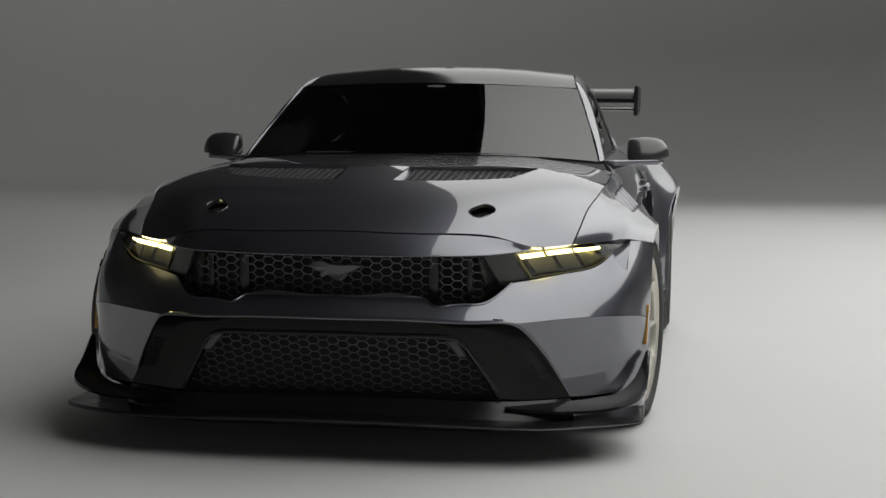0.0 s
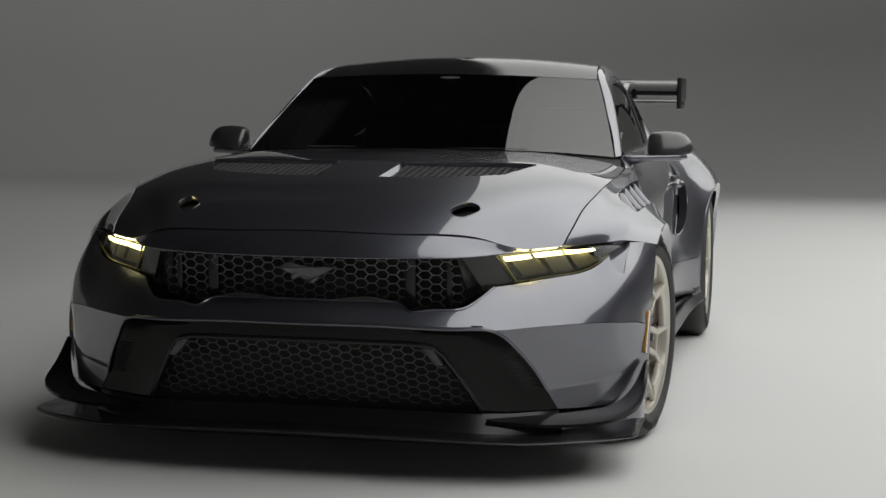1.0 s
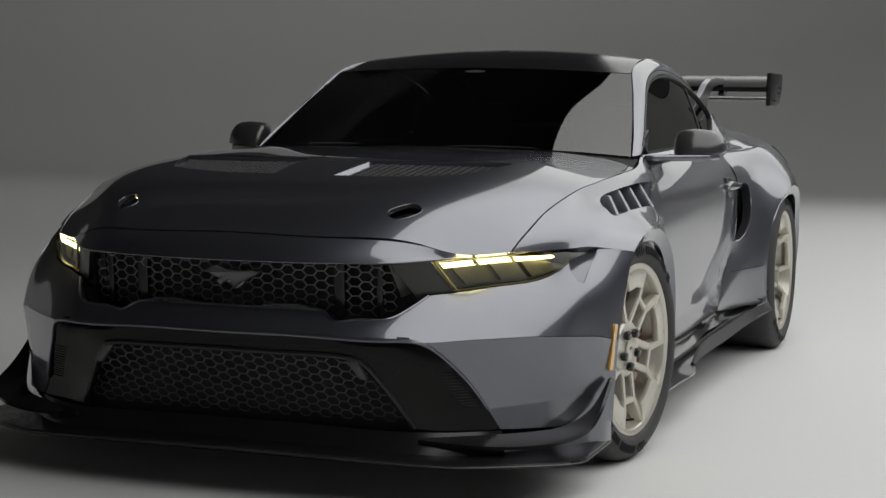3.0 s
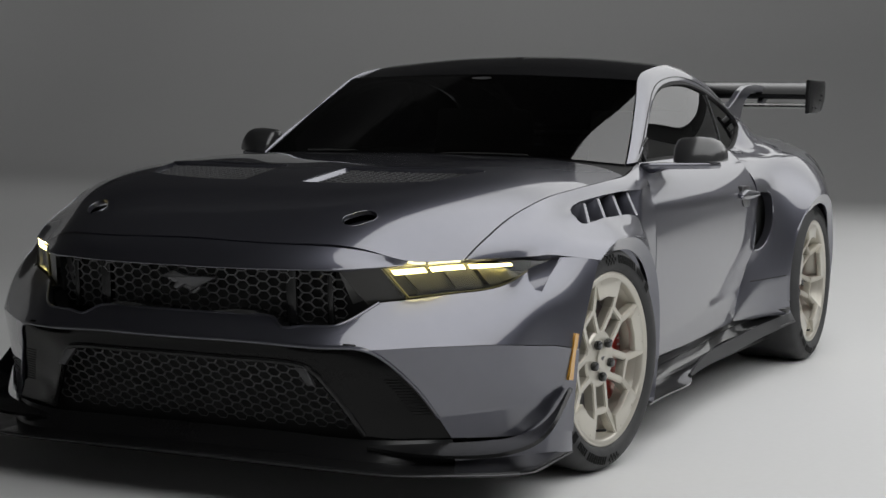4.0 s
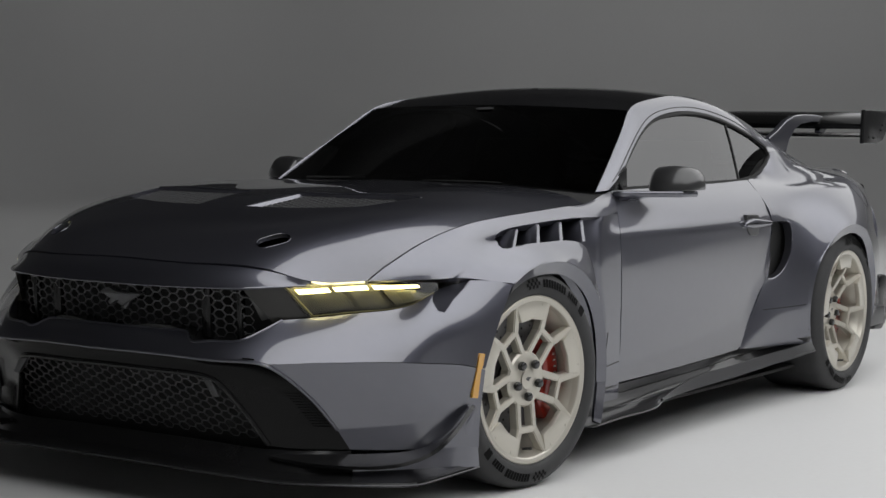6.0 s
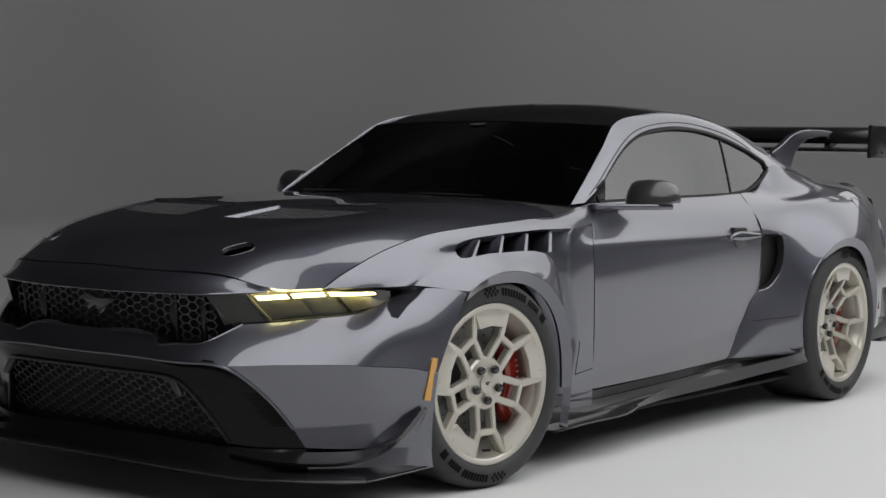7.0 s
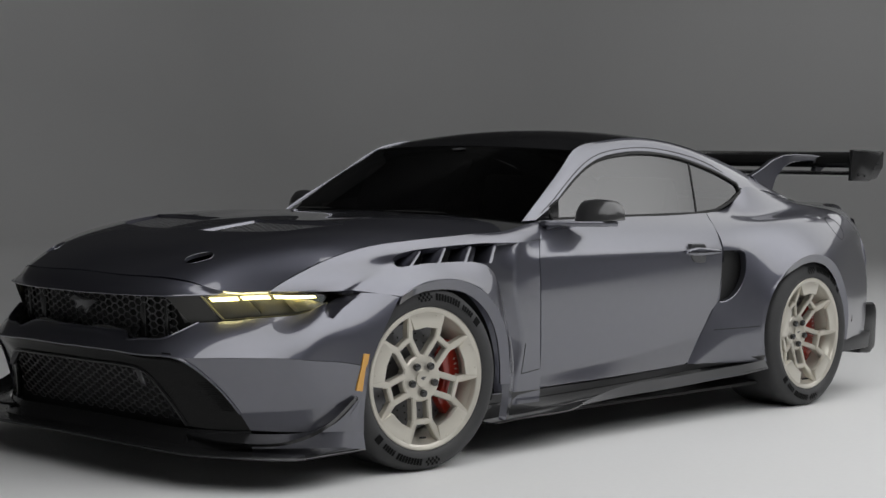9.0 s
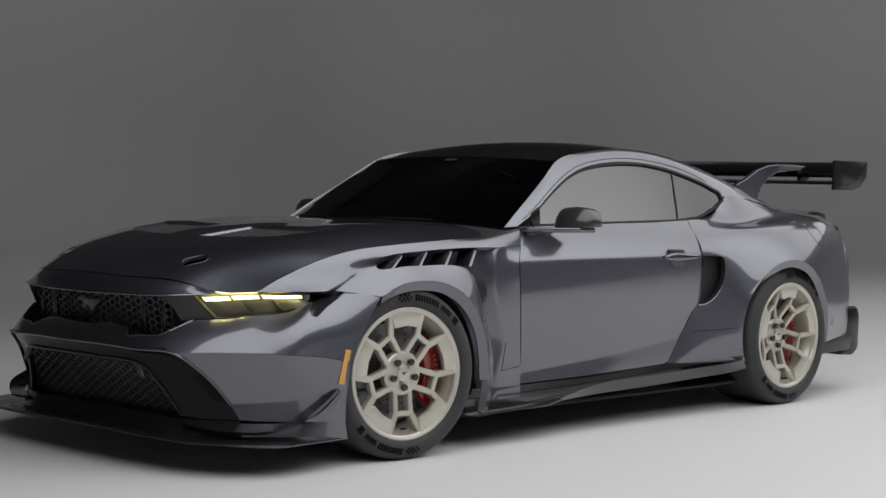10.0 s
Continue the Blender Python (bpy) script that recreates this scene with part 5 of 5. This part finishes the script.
def wheel_meshes(radius, width, dish):
    """Meshes of one wheel about its own axis x, the face outwards at x = 0."""
    h = width
    tyre = [(-0.020, 0.268), (-0.008, 0.277), (0.0, 0.292), (0.0, 0.314), (-0.008, 0.33), (-0.022, radius - 0.008), (-0.04, radius - 0.001), (-0.09, radius), (-h / 2, radius), (-h + 0.09, radius), (-h + 0.04, radius - 0.001), (-h + 0.022, radius - 0.008), (-h, 0.31), (-h, 0.28), (-h + 0.02, 0.26)]
    fine = spline([(x, r, 0) for x, r in tyre], 60)
    rim = [(-0.040, 0.250), (-0.018, 0.254), (-0.0145, 0.256), (-0.0135, 0.262), (-0.010, 0.268), (-0.009, 0.272), (-0.012, 0.277), (-0.02, 0.276), (-0.026, 0.272)]
    barrel = [(-0.014, 0.260), (-0.035, 0.252), (-0.06, 0.236), (-0.15, 0.228), (-h + 0.03, 0.24), (-h + 0.01, 0.262)]
    out = {"tyre": lathe([(x, r) for x, r, _ in fine], 128), "rim_lip": lathe(rim, 128), "barrel": lathe(barrel, 96)}
    pieces = []
    for k in range(5):
        a = 54 + 72 * k
        c, s = math.cos(radians(a)), math.sin(radians(a))

        def at(r, off):
            return (r * c - off * s, r * s + off * c)

        for side in (1, -1):
            pieces.append(bar(at(0.058, side * 0.0365), at(0.170, side * 0.0385), 0.0118, 0.0118, -0.036 - dish, -0.027 - dish * 0.55, 0.034))
            pieces.append(bar(at(0.163, side * 0.0365), polar(0.264, a + side * 18.5), 0.0135, 0.0135, -0.0275 - dish * 0.55, -0.0135, 0.034))
        pieces.append(bar(at(0.1665, -0.046), at(0.1665, 0.046), 0.0110, 0.0110, -0.0273 - dish * 0.55, -0.0273 - dish * 0.55, 0.03))
        # solid pads out at the rim between the spokes
        m = a + 36
        pieces.append(prism([polar(0.2635, m + t) for t in np.linspace(-19, 19, 9)] + [polar(0.199, m + t) for t in (17, 0, -17)], -0.036, -0.0142, "x", 0.003))
        for t in (-11, 11):
            pieces.append(moved(prism([polar(0.0045, q) for q in range(0, 360, 45)], -0.016, -0.0125, "x", 0.001), Matrix.Translation((0, *polar(0.248, m + t)))))
    out["spokes"] = joined(*pieces)
    out["valve"] = tube([(-0.05, *polar(0.232, 270)), (-0.015, *polar(0.226, 270))], 0.004, 6, 8)
    hub = [(-0.027, 0.0), (-0.027, 0.026), (-0.031, 0.034), (-0.033, 0.038), (-0.034, 0.086), (-0.040, 0.092), (-0.068, 0.094)]
    out["hub"] = lathe(hub[1:], 64)
    out["cap"] = prism([polar(0.034, t) for t in np.linspace(0, 360, 32, endpoint=False)], -0.032, -0.024, "x", 0.002)
    out["cap_mark"] = prism(rounded([(-0.014, 0.002), (-0.006, 0.008), (0.015, 0.006), (0.004, 0.0), (0.002, -0.007), (-0.005, -0.004)], 0.002), -0.0245, -0.0235, "x")
    out["nut"] = prism([polar(0.0148, t) for t in range(0, 360, 30)], -0.034, -0.013, "x", 0.006, 3)
    out["disc"] = lathe([(-0.115, 0.05), (-0.107, 0.08), (-0.107, 0.205), (-0.109, 0.207), (-0.135, 0.207), (-0.137, 0.2), (-0.137, 0.05)], 96)
    cal = [polar(0.218, t) for t in np.linspace(-46, 40, 14)] + [polar(0.138, t) for t in np.linspace(34, -40, 9)]
    out["caliper"] = prism(cal, -0.15, -0.072, "x", 0.01, 2)
    out["caliper_print"] = joined(*(bar(polar(0.188, t), polar(0.205, t), 0.003, 0.003, -0.0705, -0.0705, 0.004) for t in (-12, -6, 0, 6, 12, 18)))
    holes = []
    for i in range(24):
        for r, off in ((0.115, 0), (0.140, 4), (0.165, 8), (0.19, 12)):
            holes.append(moved(prism([polar(0.0042, q) for q in range(0, 360, 60)], -0.1075, -0.1062, "x"), Matrix.Translation((0, *polar(r, i * 15 + off)))))
    out["disc_holes"] = joined(*holes)
    for k in ("hub", "cap", "cap_mark", "nut"):
        for v in out[k].verts:
            v.co.x -= dish
    for k in ("disc", "disc_holes", "caliper", "caliper_print"):
        for v in out[k].verts:
            v.co.x -= dish * 0.8
    for k in ("rim_lip", "spokes", "barrel", "hub", "cap", "valve"):
        for v in out[k].verts:
            v.co.y *= 0.985
            v.co.z *= 0.985
    return out


def share(name, me, mat, parent, m, label=""):
    ob = new(name, me)
    ob.parent = parent
    ob.matrix_local = m
    if label:
        tagged(ob, label)
    return ob


def meshes_of(radius, width, dish):
    mats = dict(tyre=RUBBER, rim_lip=RIMM, barrel=RIMM, spokes=RIMM, hub=RIMM, cap=RIMM, cap_mark=STEEL, nut=GLOSS, disc=DISC, caliper=RED, valve=MATT, caliper_print=WHITE, disc_holes=MATT)
    out = {}
    for k, bm in wheel_meshes(radius, width, dish).items():
        me = bpy.data.meshes.new(k)
        bm.to_mesh(me)
        bm.free()
        me.materials.append(mats[k])
        flat = k in ("cap_mark", "disc_holes")
        me.polygons.foreach_set("use_smooth", [not flat] * len(me.polygons))
        if k in ("spokes", "nut", "caliper", "cap", "disc", "hub"):
            me.set_sharp_from_angle(angle=radians(35))
        out[k] = me
    return out


def print_bars(radius):
    """Raised printing on the side wall: short plain bars and small checks round part of the ring."""
    verts, faces = [], []

    def patch(a0, a1, r0, r1):
        at, k = len(verts), 4
        for r in (r0, r1):
            for a in np.linspace(a0, a1, k):
                x = -0.0015 + 0.0055 - (0.001 if r < 0.3 else 0.0) - max(0, r - 0.312) * 0.35
                verts.append((x, r * math.cos(radians(a)), r * math.sin(radians(a))))
        for i in range(k - 1):
            faces.append((at + i, at + i + 1, at + k + i + 1, at + k + i))

    for base in (62, 242):
        for i in range(9):
            patch(base + i * 2.6, base + i * 2.6 + 2.1, 0.300, 0.326)
        for i in range(7):
            for j in range(3):
                if (i + j) % 2:
                    patch(base + 26 + i * 1.8, base + 27.8 + i * 1.8, 0.297 + j * 0.0105, 0.3075 + j * 0.0105)
        for i in range(5):
            patch(base - 14 + i * 2.3, base - 14 + i * 2.3 + 1.9, 0.301, 0.323)
        patch(base - 23, base - 17.5, 0.297, 0.327)
    return verts, faces


FRONT, REAR = meshes_of(0.352, 0.325, 0.006), meshes_of(0.357, 0.345, 0.05)
PRINT_ME = bpy.data.meshes.new("side_print")
pv, pf = print_bars(0.352)
PRINT_ME.from_pydata(pv, [], pf)
PRINT_ME.materials.append(PRINT)
for y, set_, x in ((0.0, FRONT, 0.982), (2.724, REAR, 0.998)):
    for s in (1, -1):
        z = 0.352 if y == 0 else 0.355
        m = Matrix.Translation((s * x, y, z)) @ (Matrix.Identity(4) if s > 0 else Matrix.Rotation(math.pi, 4, "Z"))
        if y == 0.0:
            m = Matrix.Translation((s * 0.86, 0.010 if s > 0 else -0.018, z)) @ Matrix.Rotation(radians(-8), 4, "Z") @ Matrix.Translation((s * (x - 0.86), 0, 0)) @ (Matrix.Identity(4) if s > 0 else Matrix.Rotation(math.pi, 4, "Z"))
        wheel = share("wheel", set_["barrel"], None, car, m, "champagne-coloured five-spoke wheel with low tyre")
        one = Matrix.Identity(4)
        share("tyre", set_["tyre"], None, wheel, one)
        tagged(share("side_print", PRINT_ME, None, wheel, one), kind="stuff")
        for k in ("rim_lip", "spokes", "hub", "cap", "cap_mark", "disc", "disc_holes", "valve"):
            share(k, set_[k], None, wheel, one)
        tagged([o for o in wheel.children if o.name.startswith("disc_holes")][0], kind="stuff")
        caliper = share("caliper", set_["caliper"], None, wheel, one if s > 0 else Matrix.Rotation(math.pi, 4, "X"), "red brake caliper")
        share("caliper_print", set_["caliper_print"], None, caliper, one)
        for k in range(5):
            a = 54 + 72 * k
            share("wheel_nut", set_["nut"], None, wheel, Matrix.Translation((0, *polar(0.0565, a))))
